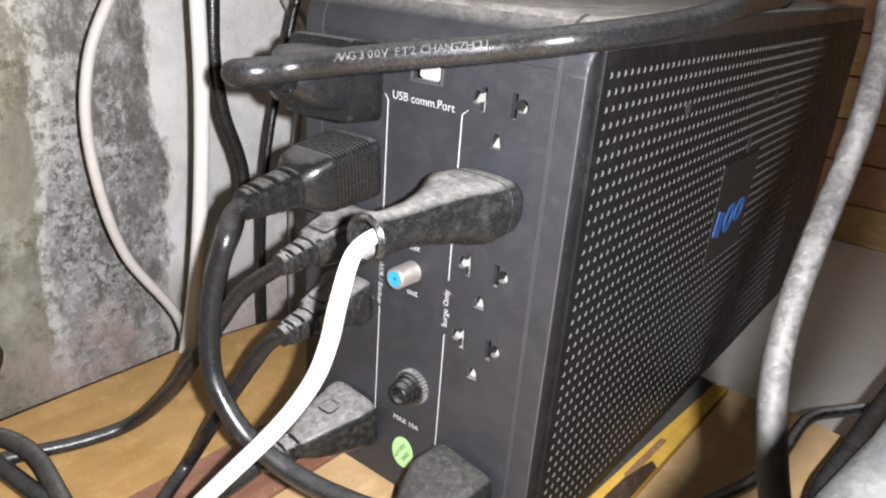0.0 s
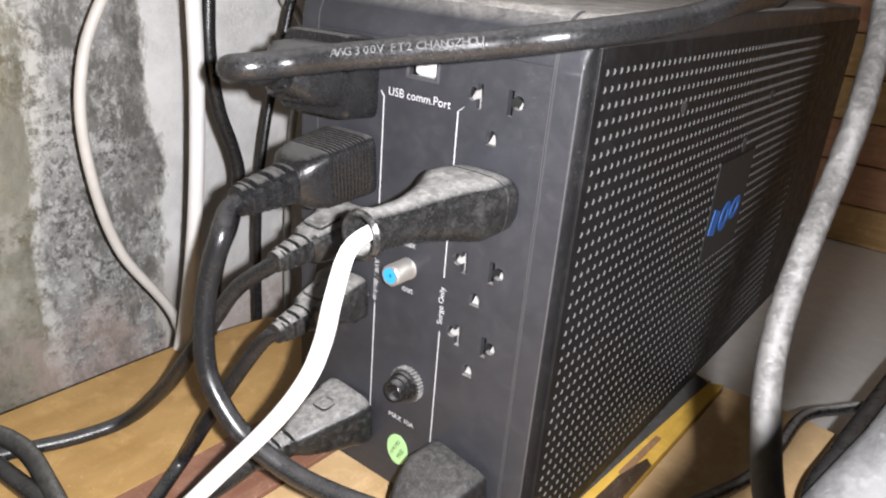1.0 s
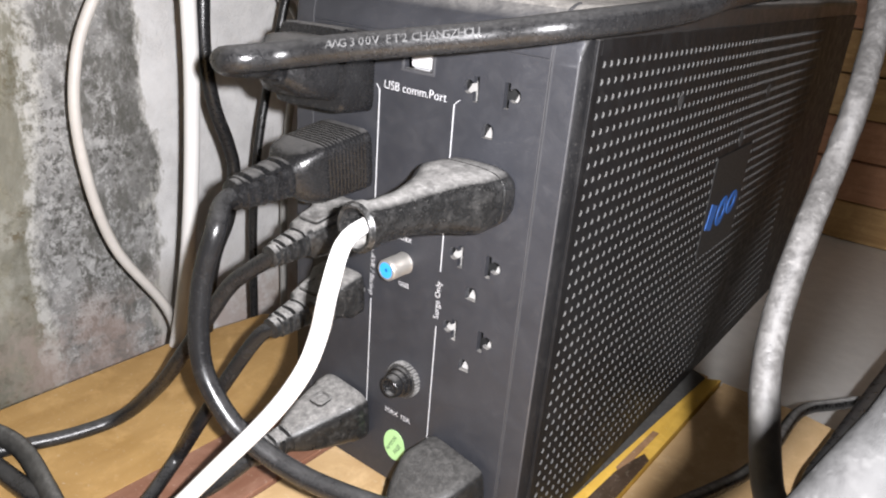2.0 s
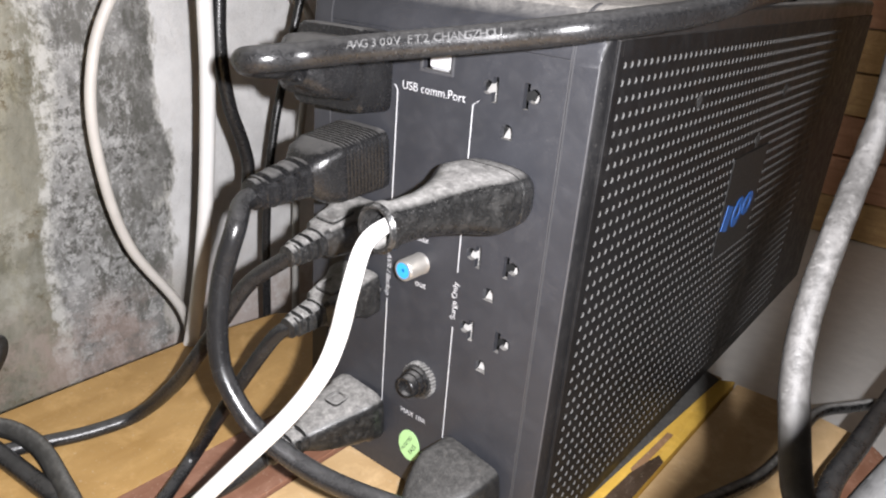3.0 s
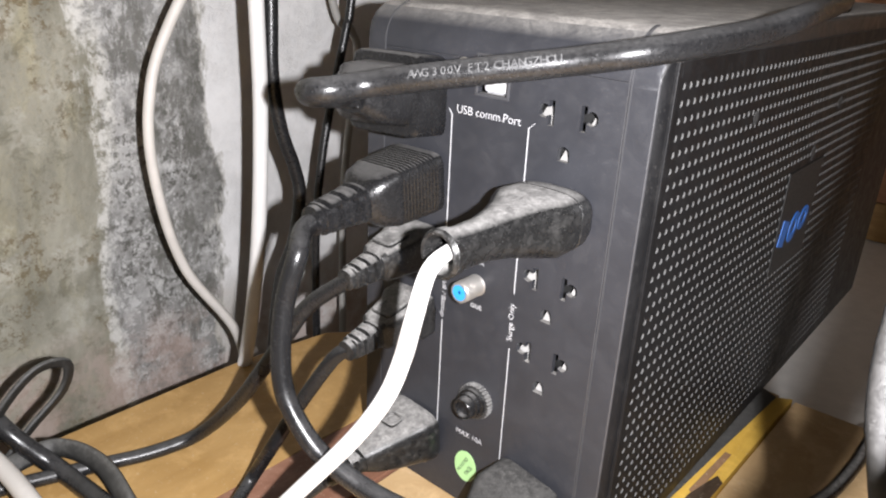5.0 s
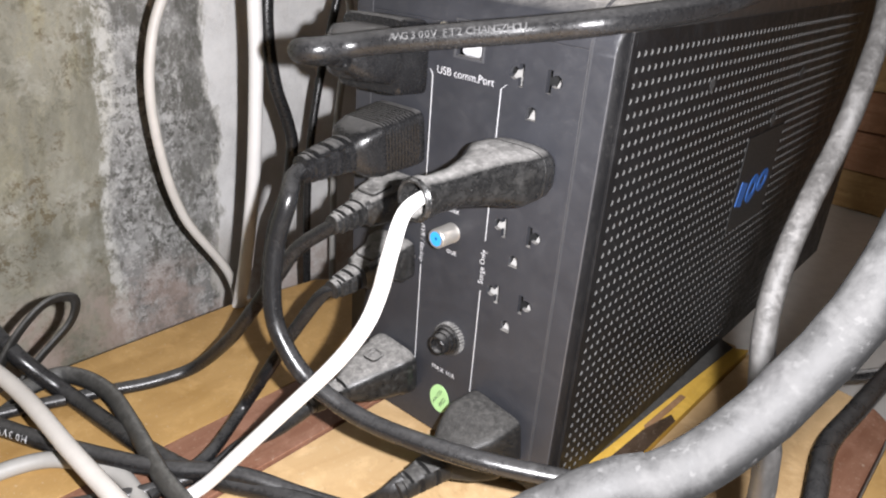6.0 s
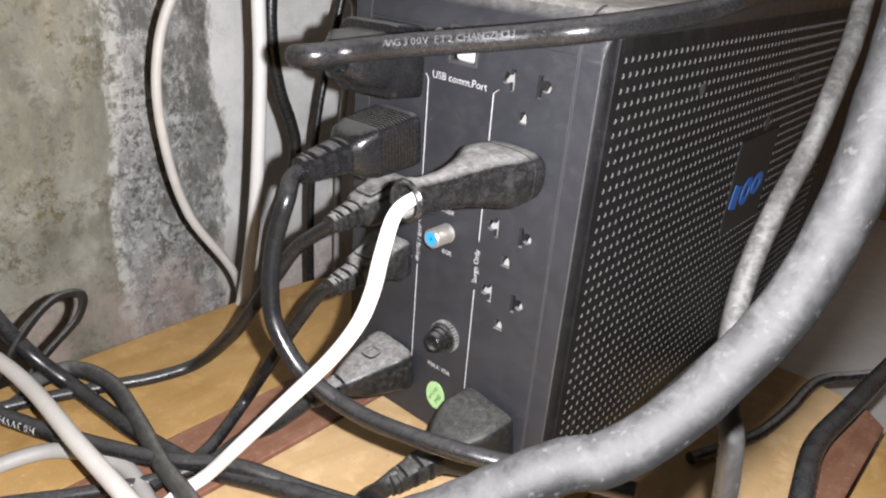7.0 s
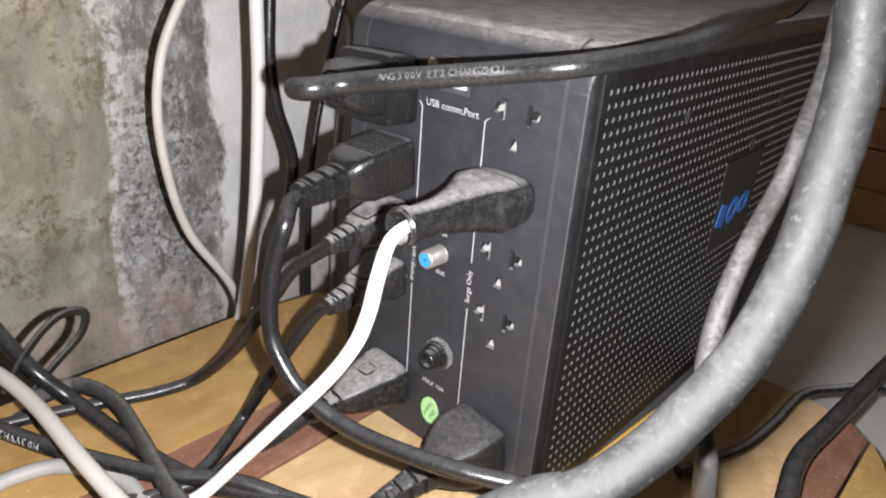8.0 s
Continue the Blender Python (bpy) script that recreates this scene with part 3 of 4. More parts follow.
# printed lines
T = 0.00017
for x, z0, z1, dx in ((0.0004, 0.1235, 0.1968, -0.0018), (0.0004, 0.0330, 0.0992, 0), (0.0397, 0.1262, 0.1978, 0.0028), (0.0397, 0.0360, 0.0998, 0)):
    shape = [(x - T, z0), (x + T, z0), (x + T, z1)] + ([(x + dx + T, z1 + 0.0022), (x + dx - T, z1 + 0.0022)] if dx else []) + [(x - T, z1)]
    part("printed_line", upright(bmesh.new(), shape, -0.0009, -0.0005), MAT_PRINT, panel, "thin white printed line")
F = -0.00085
lettering("USB comm.Port", 0.0328, (0.0195, F, 0.1996), MAT_PRINT, panel, bold=-0.005)
lettering("AVR / Backup", 0.0215, (0.0003, F, 0.1117), MAT_PRINT, panel, -90, 0.2)
lettering("Surge Only", 0.0180, (0.0397, F, 0.1125), MAT_PRINT, panel, 90, -0.1)
lettering("out", 0.0062, (0.0200, F, 0.1133), MAT_PRINT, panel)
lettering("coax", 0.0085, (0.0187, F, 0.1350), MAT_PRINT, panel)
lettering("MAX 10A", 0.0158, (0.0211, F, 0.0436), MAT_PRINT, panel)
sticker = part("sticker", upright(bmesh.new(), [(0.0200 + 0.0066 * math.cos(a), 0.0251 + 0.0086 * math.sin(a)) for a in np.linspace(0, 2 * math.pi, 41)[:-1]], -0.0010, -0.0006), MAT_GREEN, panel, "oval pale green test sticker")
lettering("HI-POTED", 0.0112, (0.0185, -0.0011, 0.0258), MAT_INK, sticker, 62, 0.0, 0.012)
lettering("PASS", 0.0066, (0.0222, -0.0011, 0.0238), MAT_INK, sticker, 62, 0.0, 0.012)

# coaxial connector
coax = part("coax_connector", moulding((0.0192, 0.0, 0.1235), (0, -1, 0),
            [(0.0, 0.0051, 0.0051, 2), (0.0010, 0.0051, 0.0051, 2), (0.0012, 0.0048, 0.0048, 2)] + ribs(0.0016, 0.0120, 11, 0.0049, 0.0049, 0.0006, 2)
            + [(0.0126, 0.0045, 0.0045, 2), (0.0127, 0.0036, 0.0036, 2), (0.0121, 0.0036, 0.0036, 2)], 28), MAT_NICKEL, panel, "threaded nickel coaxial connector", 24)
part("insert", moulding((0.0192, -0.0121, 0.1235), (0, -1, 0), [(0, 0.0036, 0.0036, 2), (0.0005, 0.0036, 0.0036, 2), (0.0005, 0.0008, 0.0008, 2), (-0.0008, 0.0007, 0.0007, 2)], 24), MAT_BLUE, coax, "blue plastic insert")

# resettable breaker
def knurl(y0, y1, r, teeth, depth):
    rings = []
    for y, k in ((y0, 0.9), (y0, 1.0), (y1, 1.0), (y1, 0.86)):
        rings.append([Vector((0.0245 + (r * k - (depth if (i // 2) % 2 else 0)) * math.cos(2 * math.pi * i / (teeth * 4)), y, 0.0660 + (r * k - (depth if (i // 2) % 2 else 0)) * math.sin(2 * math.pi * i / (teeth * 4)))) for i in range(teeth * 4)])
    return loft(bmesh.new(), rings)


breaker = part("breaker", knurl(-0.0004, -0.0042, 0.0090, 30, 0.0007), MAT_BREAKER, panel, "knurled black nut of a resettable breaker")
part("button", moulding((0.0245, -0.004, 0.0660), (0, -1, 0), [(0, 0.0072, 0.0072, 2), (0.0018, 0.0072, 0.0072, 2), (0.0020, 0.0062, 0.0062, 2), (0.0044, 0.0061, 0.0061, 2), (0.0046, 0.0054, 0.0054, 2), (0.0078, 0.0052, 0.0052, 2), (0.0084, 0.0047, 0.0047, 2), (0.0082, 0.0040, 0.0040, 2), (0.0060, 0.0037, 0.0037, 2)], 24), MAT_RUBBER, breaker, "black push button", 40)


# perforated side: one sheet with round holes, their floors painted black as shade
def grille(y0, rows_z, cols, py, pz, r, x, depth):
    verts, faces, slots = [], [], []
    for j in range(rows_z):
        for i in range(cols):
            cy, cz = y0 + i * py, 0.2204 - j * pz
            b = len(verts)
            blank = 0.166 < cy < 0.230 and 0.100 < cz + (cy - 0.166) * 0.0 < 0.160
            hy, hz = py / 2, pz / 2
            ring = ((hy, 0), (hy, hz), (0, hz), (-hy, hz), (-hy, 0), (-hy, -hz), (0, -hz), (hy, -hz))
            verts += [(x, cy + a, cz + c) for a, c in ring]
            if blank:
                faces.append(tuple(range(b, b + 8)))
                slots.append(0)
                continue
            for d, k in ((0, 1.0), (0.0003, 0.88)):
                verts += [(x - d if d == 0 else x - depth, cy + r * k * math.cos(math.pi * n / 4), cz + r * k * math.sin(math.pi * n / 4)) for n in range(8)]
            for n in range(8):
                m = (n + 1) % 8
                faces += [(b + n, b + m, b + 8 + m, b + 8 + n), (b + 8 + n, b + 8 + m, b + 16 + m, b + 16 + n)]
                slots += [0, 1]
            faces.append(tuple(range(b + 16, b + 24)))
            slots.append(2)
    me = bpy.data.meshes.new("side_grille")
    me.from_pydata(verts, [], faces)
    me.materials.append(MAT_GRILLE)
    me.materials.append(MAT_HOLE)
    me.materials.append(MAT_BLACK)
    me.polygons.foreach_set("material_index", slots)
    bmx = bmesh.new()
    bmx.from_mesh(me)
    bmesh.ops.remove_doubles(bmx, verts=bmx.verts[:], dist=0.00001)
    bmesh.ops.recalc_face_normals(bmx, faces=bmx.faces[:])
    bmx.to_mesh(me)
    bmx.free()
    ob = new("side_grille", me)
    ob.parent = ups
    return tagged(ob, "black perforated sheet with rows of round holes")


side = grille(0.0105, 35, 62, 0.00555, 0.00609, 0.00132, SIDE + 0.0012, 0.00055)
for y0, y1, z0, z1 in ((0.0045, 0.00772, 0.003, 0.2290), (0.00772, 0.3518, 0.22345, 0.2290), (0.00772, 0.3518, 0.003, 0.01025), (0.3518, 0.4500, 0.003, 0.2290)):
    part("side_sheet", box(bmesh.new(), SIDE - 0.0004, SIDE + 0.0012, y0, y1, z0, z1, 0.0003 if y0 < 0.005 else 0.0), MAT_GRILLE, ups, "plain margin of the perforated sheet")
badge = part("badge", box(bmesh.new(), SIDE + 0.0012, SIDE + 0.0020, 0.167, 0.229, 0.100, 0.160, 0.0006), MAT_BLACK, ups, "dark blank badge with blue marks")
# blue marks of the badge, as plain shapes
XB = SIDE + 0.0021


def stroke(bm, y0, z0, y1, z1, half):
    """A straight raised bar on the badge from one place to another."""
    dy, dz = y1 - y0, z1 - z0
    n = math.hypot(dy, dz)
    oy, oz = -dz / n * half, dy / n * half
    quad = [(y0 + oy, z0 + oz), (y0 - oy, z0 - oz), (y1 - oy, z1 - oz), (y1 + oy, z1 + oz)]
    loft(bm, [[Vector((x, y, z)) for y, z in quad] for x in (XB - 0.0002, XB + 0.0004)])


bm = bmesh.new()
stroke(bm, 0.1750, 0.1165, 0.1790, 0.1310, 0.0052)
part("mark", bm, MAT_BLUE_PRINT, badge, "blue slanting mark")
for y, z, high in ((0.1945, 0.1240, 0.0088), (0.2115, 0.1258, 0.0070)):
    rings = []
    for k, xx in ((1.0, XB - 0.0002), (1.0, XB + 0.0004), (0.5, XB + 0.0004), (0.5, XB - 0.0002)):
        rings.append([Vector((xx, y + 0.0074 * k * math.cos(a) + 0.0022 * k * math.sin(a), z + high * k * math.sin(a))) for a in np.linspace(0, 2 * math.pi, 25)[:-1]])
    part("mark", loft(bmesh.new(), rings, False), MAT_BLUE_PRINT, badge, "blue ring-shaped mark")
# pale scuffs on the side sheet
for y, z, w, h in ((0.2040, 0.1655, 0.0042, 0.0040), (0.2380, 0.1900, 0.0050, 0.0034), (0.0930, 0.1990, 0.0030, 0.0030)):
    rim = [(y + w * math.cos(a) * (1 + 0.2 * math.sin(3 * a)), z + h * math.sin(a) * (1 + 0.2 * math.cos(4 * a))) for a in np.linspace(0, 2 * math.pi, 15)[:-1]]
    bm = loft(bmesh.new(), [[Vector((x, p, q)) for p, q in rim] for x in (SIDE + 0.0011, SIDE + 0.00135)])
    part("scuff", bm, MAT_SCUFF, side, "pale dusty scuff")


# ---- plugs ----
def relief(start, aim, s0, s1, a, b, end, count):
    """A strain relief along the aim, with notches cut in turn into its top and bottom and into its sides."""
    aim = Vector(aim).normalized()
    u = aim.cross(Vector((0, 0, 1))).normalized()
    v = u.cross(aim)
    steps = count * 2
    pitch = (s1 - s0) / steps
    rings = [oval(Vector(start) + aim * (s0 - 0.002), u, v, a, b, 2.8, 32)]
    for i in range(steps + 1):
        f = i / steps
        w, h = a + (end - a) * f + 0.0004, b + (end - b) * f + 0.0004
        for d in (-0.32, 0.32):
            c = Vector(start) + aim * (s0 + pitch * (i + d))
            ring = oval(c, u, v, w, h, 2.8, 32)
            if i % 2:
                for k, p in enumerate(ring):
                    turned = ((k + 4) // 8 + i // 2) % 2
                    edge = (k + 4) % 8 == 0
                    if turned and not edge:
                        ring[k] = c + (p - c) * 0.70
                    else:
                        ring[k] = c + (p - c) * 0.97
            rings.append(ring)
    for d, k in ((0.001, 1.0), (0.0035, 1.0), (0.004, 0.8)):
        rings.append(oval(Vector(start) + aim * (s1 + d), u, v, end * k, end * k, 2, 32))
    return loft(bmesh.new(), rings)


def plug(label, start, aim, sections, relief_at, wire, mat=None):
    """A plug with its strain relief and its cord."""
    ob = thing("power_cable", label, "power cable", start, "cables behind the power supply")
    part("plug", moulding(start, aim, sections, 28), mat or MAT_RUBBER, ob, "", 38)
    part("strain_relief", relief(start, aim, *relief_at), mat or MAT_RUBBER, ob, "ribbed strain relief", 38)
    part("cord", wire[0], wire[1], ob, wire[2], 80)
    return ob


plug("black power cable with a ribbed dusty plug, hanging in a loop", (-0.0166, -0.0007, 0.1660), (0.02, -1, -0.10),
     [(0, 0.0140, 0.0124, 7), (0.0012, 0.0150, 0.0135, 7), (0.004, 0.0152, 0.0137, 7)] + ribs(0.005, 0.027, 11, 0.0152, 0.0138, 0.0006, 6.5, 0.0142, 0.0128)
     + [(0.0280, 0.0139, 0.0125, 6), (0.034, 0.0128, 0.0114, 5), (0.038, 0.0098, 0.0092, 3.5), (0.0405, 0.0074, 0.0074, 2.6)], (0.0405, 0.0605, 0.0082, 0.0080, 0.0062, 5),
     (sweep([(-0.0155, -0.060, 0.1600), (-0.0148, -0.069, 0.1575), (-0.0070, -0.0780, 0.1523), (-0.0080, -0.0850, 0.1303), (-0.0040, -0.0900, 0.1045), (0.0048, -0.0900, 0.0888), (0.0194, -0.0870, 0.0763), (0.0484, -0.0800, 0.0685), (0.0931, -0.0700, 0.0719), (0.1308, -0.0500, 0.0716), (0.1559, -0.0400, 0.0740)], 0.0040), MAT_CORD, "glossy round black cord"))
for z, label, wire in ((0.1345, "black power cable with a small dusty plug", (sweep([(-0.0158, -0.044, 0.1285), (-0.0348, -0.0516, 0.1114), (-0.0465, -0.0560, 0.0929), (-0.0608, -0.0613, 0.0695), (-0.0858, -0.0614, 0.0388), (-0.1145, -0.0677, 0.0090), (-0.1242, -0.0897, 0.0040), (-0.1340, -0.1139, 0.0040), (-0.1467, -0.1465, 0.0040), (-0.1527, -0.1655, 0.0040), (-0.1581, -0.1921, 0.0040)], 0.0037), MAT_CORD_DULL, "dull black cord")),
                       (0.1000, "thin black power cable with a small dusty plug and white printing", (sweep([(-0.0158, -0.044, 0.0940), (-0.0219, -0.0486, 0.0885), (-0.0366, -0.0561, 0.0621), (-0.0494, -0.0626, 0.0363), (-0.0631, -0.0695, 0.0087), (-0.0468, -0.1002, 0.0060), (-0.0447, -0.1166, 0.0040), (-0.0419, -0.1369, 0.0040)], 0.0034), MAT_CORD, "thin glossy black cord"))):
    p = plug(label, (-0.0166, -0.0007, z), (0.02, -1, -0.13),
             [(0, 0.0125, 0.0105, 7), (0.001, 0.0130, 0.0110, 7), (0.0085, 0.0129, 0.0109, 7), (0.0125, 0.0112, 0.0088, 6), (0.021, 0.0096, 0.0082, 5.5), (0.0275, 0.0082, 0.0074, 5), (0.0295, 0.0060, 0.0058, 3.2), (0.032, 0.0052, 0.0052, 2.4)],
             (0.030, 0.043, 0.0062, 0.0062, 0.0048, 5), wire, MAT_CAKED)
    bm = moulding((-0.0162, -0.0190, z + 0.0055), (0, -0.22, 1), [(0, 0.0064, 0.0072, 6), (0.0016, 0.0062, 0.0070, 6), (0.0020, 0.0057, 0.0065, 6), (0.0019, 0.0042, 0.0046, 5), (0.0013, 0.0034, 0.0036, 4)], 28, Vector((0, 1, 0)))
    part("grip", bm, MAT_CAKED, p, "dusty finger grip", 30)
p = plug("black power cable with a flat dusty plug near the bench", (-0.0125, -0.0007, 0.0335), (-0.10, -1, -0.07),
         [(0, 0.0166, 0.0128, 5), (0.002, 0.0172, 0.0134, 5), (0.008, 0.0166, 0.0130, 5), (0.0095, 0.0158, 0.0121, 5), (0.016, 0.0146, 0.0114, 4.5), (0.024, 0.0122, 0.0104, 4), (0.032, 0.0098, 0.0088, 3), (0.038, 0.0070, 0.0065, 2.4)],
         (0.038, 0.056, 0.0062, 0.0058, 0.0042, 5), (sweep([(-0.0178, -0.055, 0.0296), (-0.0290, -0.072, 0.0150), (-0.0423, -0.0856, 0.0045), (-0.0378, -0.1064, 0.0045), (-0.0451, -0.1343, 0.0045), (-0.0608, -0.1641, 0.0045), (-0.0791, -0.1933, 0.0045), (-0.0929, -0.2220, 0.0045)], 0.0036), MAT_CORD_DULL, "dull black cord"), MAT_CAKED)
bm = moulding((-0.0145, -0.0175, 0.0432), (0, -0.08, 1), [(0, 0.0048, 0.0048, 4), (0.0013, 0.0046, 0.0046, 4), (0.0016, 0.0036, 0.0036, 3.5), (0.0010, 0.0031, 0.0031, 3), (0.0009, 0.0018, 0.0018, 2), (0.0014, 0.0010, 0.0010, 2)], 20, Vector((0, 1, 0)))
part("moulded_mark", bm, MAT_CAKED, p, "raised square mark", 40)
# lowest right plug, larger
plug("black power cable with a large angular dusty plug and flat cord", (0.0590, -0.0007, 0.0300), (-0.16, -1, -0.16),
     [(0, 0.0170, 0.0138, 8), (0.002, 0.0180, 0.0146, 8), (0.016, 0.0182, 0.0148, 8), (0.020, 0.0172, 0.0142, 7), (0.029, 0.0128, 0.0118, 6), (0.034, 0.0100, 0.0096, 4), (0.038, 0.0080, 0.0078, 2.5)],
     (0.038, 0.060, 0.0082, 0.0072, 0.0050, 5), (sweep([(0.0500, -0.058, 0.0240), (0.0460, -0.066, 0.0170), (0.0364, -0.0681, 0.0050), (0.0450, -0.0801, 0.0050)], 0.0048, 0.0026), MAT_CORD_DULL, "flat dusty black cord"), MAT_DARK_PLUG)
# big oval plug with an open neck and the white cord in it
p = thing("power_cable", "bright white flat cable with a dust-caked black oval plug", "power cable", (0.0562, 0, 0.1690), "cables behind the power supply")
AIM5 = Vector((0.0, -1, 0.015)).normalized()
S5 = Vector((0.0565, -0.0007, 0.1680))
part("plug", moulding(S5, AIM5, [(0, 0.0148, 0.0092, 3), (0.0015, 0.0162, 0.0106, 3.2), (0.005, 0.0172, 0.0114, 3.4), (0.0105, 0.0175, 0.0116, 3.6), (0.0108, 0.0169, 0.0110, 3.6), (0.0111, 0.0169, 0.0110, 3.6), (0.0114, 0.0175, 0.0116, 3.6), (0.020, 0.0172, 0.0115, 4.2),
     (0.0235, 0.0160, 0.0112, 3.8), (0.030, 0.0126, 0.0102, 3.0), (0.038, 0.0100, 0.0090, 2.5), (0.048, 0.0081, 0.0079, 2), (0.060, 0.0074, 0.0075, 2), (0.066, 0.0076, 0.0078, 2), (0.0700, 0.0080, 0.0082, 2),
     (0.0708, 0.0074, 0.0076, 2), (0.0706, 0.0064, 0.0066, 2), (0.0690, 0.0058, 0.0060, 2), (0.0520, 0.0052, 0.0054, 2)], 36), MAT_DUSTY_RUBBER, p, "dust-caked black oval plug", 34)
part("rim", moulding(S5 + AIM5 * 0.0655, AIM5, [(0, 0.0076, 0.0078, 2), (0.0002, 0.0083, 0.0085, 2), (0.0040, 0.0085, 0.0087, 2), (0.0046, 0.0080, 0.0082, 2), (0.0040, 0.0068, 0.0070, 2)], 32, Vector((0, 0, 1)), False), MAT_DUSTY_RUBBER, p, "worn round rim", 40)
part("cord", sweep([(0.0580, -0.056, 0.1700), (0.0588, -0.0685, 0.1703), (0.0592, -0.0785, 0.1665), (0.0580, -0.0832, 0.1515), (0.0497, -0.0797, 0.1305), (0.0450, -0.0828, 0.1146), (0.0340, -0.0886, 0.0942), (0.0140, -0.0997, 0.0647), (-0.0061, -0.1100, 0.0357), (-0.0205, -0.1190, 0.0145), (-0.0265, -0.1330, 0.0060), (-0.0197, -0.1530, 0.0050), (-0.0120, -0.1730, 0.0050), (0.0050, -0.2150, 0.0050)], 0.0033, 0.0020, 18, slim=0.30), MAT_WHITE_CORD, p, "bright white flat cord", 80)
# top left plug and its thick cord over the case
TOP = [(-0.0124, -0.0500, 0.2083), (-0.0060, -0.0600, 0.2098), (-0.0048, -0.0690, 0.2110), (0.0000, -0.0770, 0.2135), (0.0090, -0.0775, 0.2153), (0.0155, -0.0640, 0.2169), (0.0338, -0.0536, 0.2211), (0.0724, -0.0317, 0.2289), (0.0977, -0.0173, 0.2348), (0.1110, 0.0284, 0.2398), (0.1144, 0.0752, 0.2455), (0.0800, 0.2571, 0.2445), (0.02, 0.50, 0.2440)]
top = plug("thick black power cable with white printing, lying over the case", (-0.0218, -0.0007, 0.2025), (0.16, -1, 0.12),
           [(0, 0.0180, 0.0165, 8), (0.001, 0.0185, 0.0170, 8), (0.021, 0.0183, 0.0169, 8), (0.0225, 0.0174, 0.0160, 7), (0.0228, 0.0152, 0.0126, 6), (0.036, 0.0138, 0.0114, 5), (0.041, 0.0108, 0.0092, 3.5), (0.045, 0.0080, 0.0075, 2.5)],
           (0.040, 0.052, 0.0068, 0.0064, 0.0052, 3), (sweep(TOP, 0.0046, sides=18), MAT_CORD_DULL, "thick black cord"))

along("AWG 300V FT2 CHANGZHOU", TOP, 0.071, 0.0039, 0.0046, MAT_FAINT_PRINT, top, VIEW)

# ---- loose cords on the bench ----
cord("thick_cable", "thick black cord lying across the bench", [(-0.2659, -0.1550, 0.0517), (-0.2076, -0.1550, 0.0532), (-0.1637, -0.1450, 0.0280), (-0.1416, -0.1291, 0.0050), (-0.0874, -0.1233, 0.0050), (-0.0415, -0.1140, 0.0050), (-0.0070, -0.0971, 0.0050), (0.0208, -0.0840, 0.0050), (0.0582, -0.0667, 0.0050)], 0.0048, MAT_CORD)
printed = thing("printed_cable", "black cable with white printing lying on the bench", "cable", (0, 0, 0), "cables behind the power supply")
PRINTED = [(-0.2220, -0.1945, 0.0090), (-0.1916, -0.1862, 0.0090), (-0.1645, -0.1779, 0.0090), (-0.1289, -0.1651, 0.0090), (-0.0984, -0.1517, 0.0090), (-0.0521, -0.1266, 0.0090), (-0.0323, -0.1097, 0.0090), (-0.0145, -0.0984, 0.0090), (0.0066, -0.0865, 0.0050), (0.0294, -0.0768, 0.0050), (0.0562, -0.0646, 0.0050)]
part("cord", sweep(PRINTED, 0.0044), MAT_CORD_DULL, printed, "", 80)
along("H03VVH2-F", PRINTED, 0.196, 0.0055, 0.0044, MAT_PRINT, printed, VIEW, True, 1.2)
cord("flat_cable", "flat black cord folded over other cords", [(-0.1550, -0.1513, 0.0110), (-0.1540, -0.1259, 0.0110), (-0.1255, -0.1160, 0.0110), (-0.0846, -0.1209, 0.0110), (-0.0461, -0.1284, 0.0110), (-0.0190, -0.1309, 0.0110), (0.0047, -0.1341, 0.0110)], 0.0050, MAT_CORD_MATTE, 0.0026)
cord("thin_cable", "thin flat black cord standing up in a loop", [(-0.1650, -0.1589, 0.0154), (-0.1650, -0.1428, 0.0386), (-0.1650, -0.1247, 0.0528), (-0.1650, -0.1101, 0.0504), (-0.1650, -0.1138, 0.0363), (-0.1650, -0.1328, 0.0207), (-0.1650, -0.1480, 0.0060)], 0.0029, MAT_CORD_MATTE, 0.0016, groove=True, face=Vector((0.9, 0.3, -0.3)))
cord("white_cable", "off-white cord passing over the black cords", [(-0.2276, -0.1718, 0.0260), (-0.1941, -0.1646, 0.0260), (-0.1622, -0.1581, 0.0260), (-0.1241, -0.1556, 0.0260), (-0.0696, -0.1569, 0.0260), (-0.0206, -0.1571, 0.0260), (0.0053, -0.1584, 0.0260)], 0.0043, MAT_CREAM_CORD)
cord("white_cable", "pale grey cord curving on the bench", [(-0.1031, -0.2144, 0.0040), (-0.1047, -0.1992, 0.0040), (-0.1059, -0.1778, 0.0040), (-0.0968, -0.1561, 0.0040), (-0.0683, -0.1400, 0.0040), (-0.0415, -0.1409, 0.0040), (-0.0207, -0.1455, 0.0040)], 0.0042, MAT_PALE_GREY_CORD)
cord("thin_cable", "thin black cord on the bench", [(-0.1217, -0.1936, 0.0030), (-0.1356, -0.1834, 0.0030), (-0.1516, -0.1661, 0.0030), (-0.1619, -0.1466, 0.0030)], 0.0022, MAT_CORD_DULL)

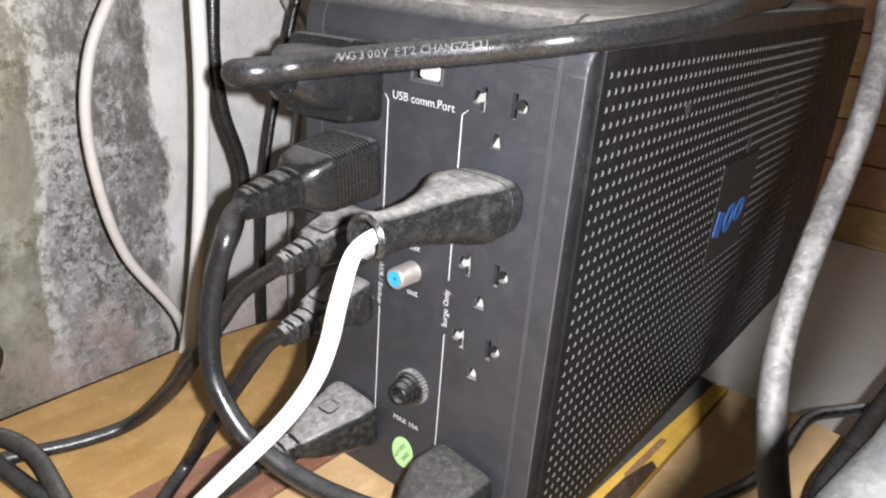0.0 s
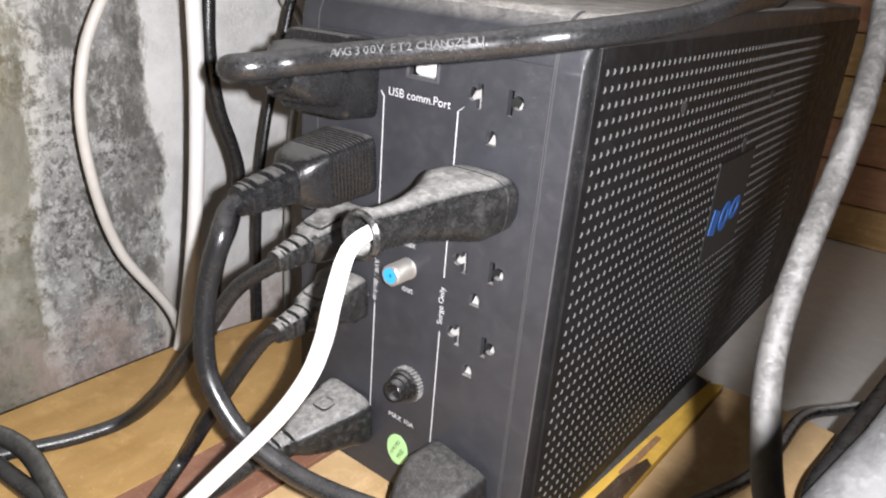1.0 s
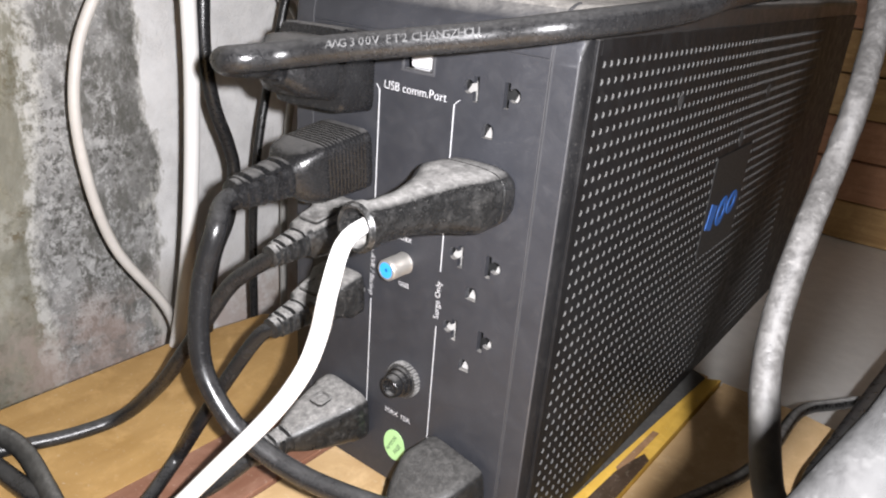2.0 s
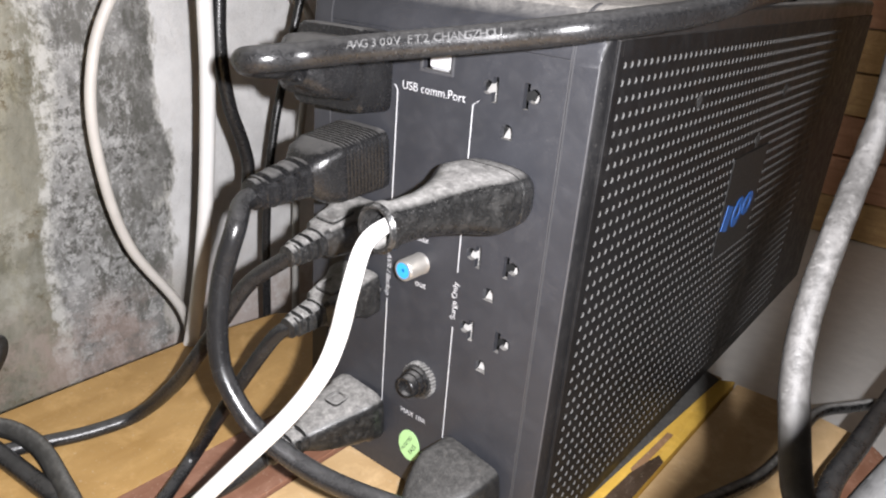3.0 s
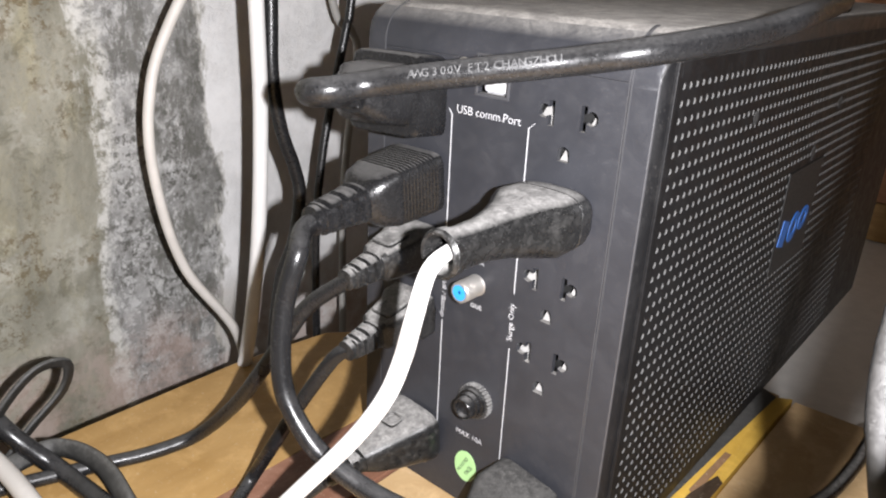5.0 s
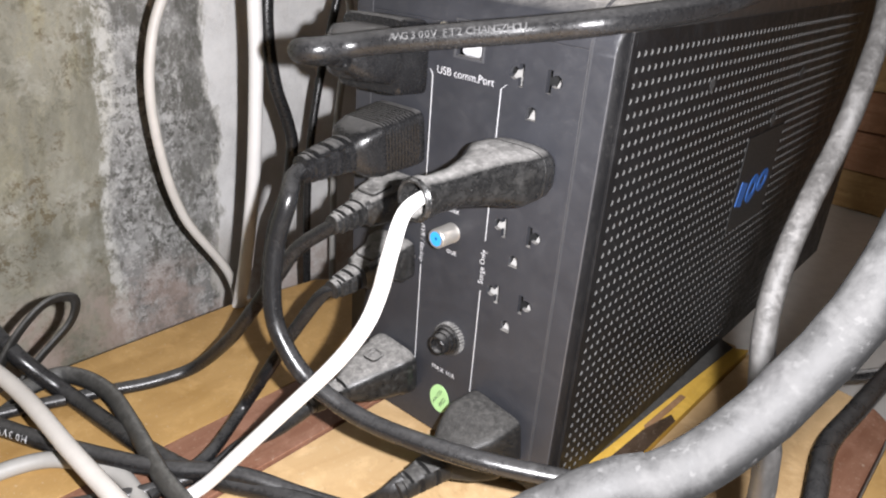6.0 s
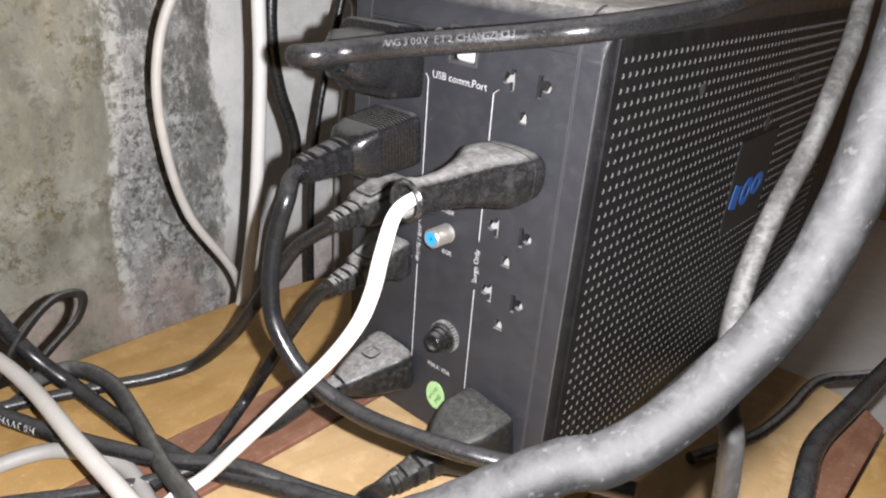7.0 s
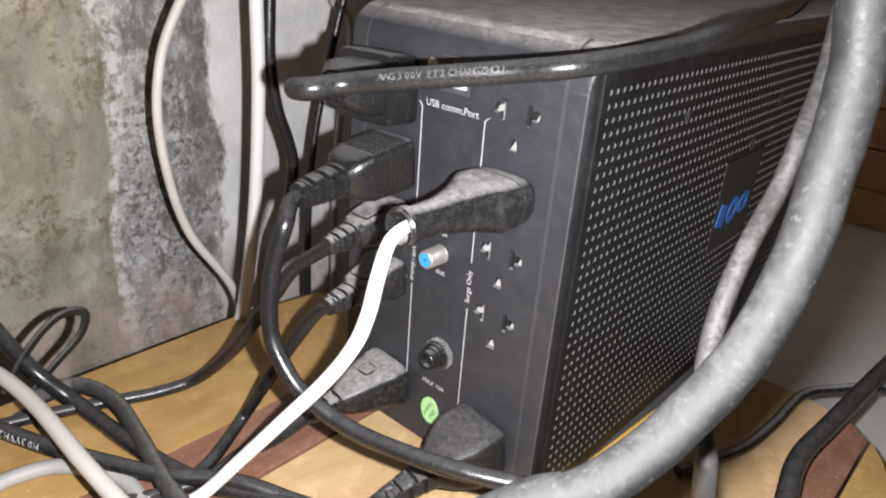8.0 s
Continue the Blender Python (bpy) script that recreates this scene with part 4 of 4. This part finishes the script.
# ---- cords hanging behind the bench ----
cord("white_cable", "white cord hanging straight behind the bench", [(-0.165, 0.0190, 0.40), (-0.1650, 0.0200, 0.2211), (-0.1650, 0.0188, 0.1579), (-0.1650, 0.0119, 0.0807), (-0.1720, 0.0038, 0.0086), (-0.1790, -0.012, -0.06)], 0.0046, MAT_WHITE_CORD)
cord("thin_cable", "thin cream cord hanging in a wide bow", [(-0.2129, 0.0539, 0.3036), (-0.2206, -0.0021, 0.2156), (-0.2206, -0.0208, 0.1687), (-0.2206, -0.0217, 0.1173), (-0.2206, -0.0077, 0.0570), (-0.2173, 0.0262, -0.0049), (-0.2184, 0.0321, -0.0670)], 0.0034, MAT_CREAM_CORD)
# dark round strand just beyond the straight white cord
cord("black_cable", "dark strand hanging behind the bench", [(-0.165, 0.0340, 0.36), (-0.1650, 0.0302, 0.2332), (-0.1650, 0.0288, 0.1898), (-0.1650, 0.0337, 0.1561), (-0.1650, 0.0428, 0.1300), (-0.1650, 0.0463, 0.1108), (-0.1650, 0.0406, 0.0811), (-0.170, 0.0300, 0.045), (-0.180, 0.024, -0.05)], 0.0042, MAT_CORD_DULL)
cord("thin_cable", "thin black cord hanging behind the case", [(-0.20, 0.145, 0.36), (-0.2000, 0.1233, 0.2272), (-0.2000, 0.1180, 0.2070), (-0.2000, 0.0960, 0.1270), (-0.2000, 0.0870, 0.0529), (-0.205, 0.09, -0.08)], 0.0031, MAT_CORD_DULL)
cord("thin_cable", "thin grey cord hanging against the wall", [(-0.2600, 0.1300, 0.4000), (-0.2600, 0.1567, 0.2271), (-0.2600, 0.1773, 0.2002), (-0.2600, 0.1834, 0.1723), (-0.2600, 0.1680, 0.0700), (-0.2600, 0.1650, -0.1000)], 0.0032, MAT_PALE_GREY_CORD)

cord("white_cable", "white cord hanging far behind the case", [(-0.3200, 0.2660, 0.2700), (-0.2231, 0.2660, 0.2524), (-0.1797, 0.2660, 0.2304), (-0.1574, 0.2660, 0.2220), (-0.1258, 0.2660, 0.2109), (-0.1012, 0.2660, 0.1832)], 0.0036, MAT_WHITE_CORD)

# ---- cords in front and beside the case ----
cord("dusty_cable", "grey cord caked with dust, hanging beside the case", [(0.160, 0.05, 0.300), (0.1715, 0.0100, 0.2570), (0.1762, -0.0091, 0.2409), (0.1789, -0.0264, 0.2276), (0.1794, -0.0360, 0.2138), (0.1804, -0.0548, 0.2018), (0.1813, -0.0663, 0.1904), (0.1830, -0.0749, 0.1806), (0.1868, -0.0840, 0.1713), (0.1922, -0.0925, 0.1609), (0.1975, -0.0974, 0.1505), (0.2000, -0.0850, 0.0800), (0.2040, -0.0700, 0.0040)], 0.0031, MAT_GREY_CORD, wobble=0.0001, seed=3)
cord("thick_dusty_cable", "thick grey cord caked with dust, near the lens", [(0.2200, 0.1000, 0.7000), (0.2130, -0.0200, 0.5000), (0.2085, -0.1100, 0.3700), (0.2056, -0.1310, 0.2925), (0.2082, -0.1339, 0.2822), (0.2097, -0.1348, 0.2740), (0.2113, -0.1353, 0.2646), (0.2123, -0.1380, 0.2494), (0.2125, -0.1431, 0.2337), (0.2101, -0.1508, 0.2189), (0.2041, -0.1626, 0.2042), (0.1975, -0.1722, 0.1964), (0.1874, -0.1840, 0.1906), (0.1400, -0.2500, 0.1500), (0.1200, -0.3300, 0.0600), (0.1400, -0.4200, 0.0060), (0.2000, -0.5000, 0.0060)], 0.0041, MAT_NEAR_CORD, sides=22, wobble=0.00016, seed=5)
cord("black_cable", "dusty black cord on the bench beside the case", [(0.2800, 0.3600, -0.0200), (0.2032, 0.2722, 0.0040), (0.1780, 0.2446, 0.0040), (0.1633, 0.2190, 0.0040), (0.1605, 0.1720, 0.0040), (0.1561, 0.1358, 0.0040), (0.1467, 0.1077, 0.0040), (0.1368, 0.0836, 0.0040)], 0.0036, MAT_DUSTY_RUBBER)
cord("thick_cable", "thick dark cord rising from the bench", [(0.2083, 0.3391, 0.0300), (0.1998, 0.2525, 0.0300), (0.1915, 0.1569, 0.0300), (0.1882, 0.1114, 0.0300), (0.1944, 0.0701, 0.0300), (0.2050, 0.0300, 0.0060), (0.2200, -0.0500, 0.0060)], 0.0055, MAT_CORD)
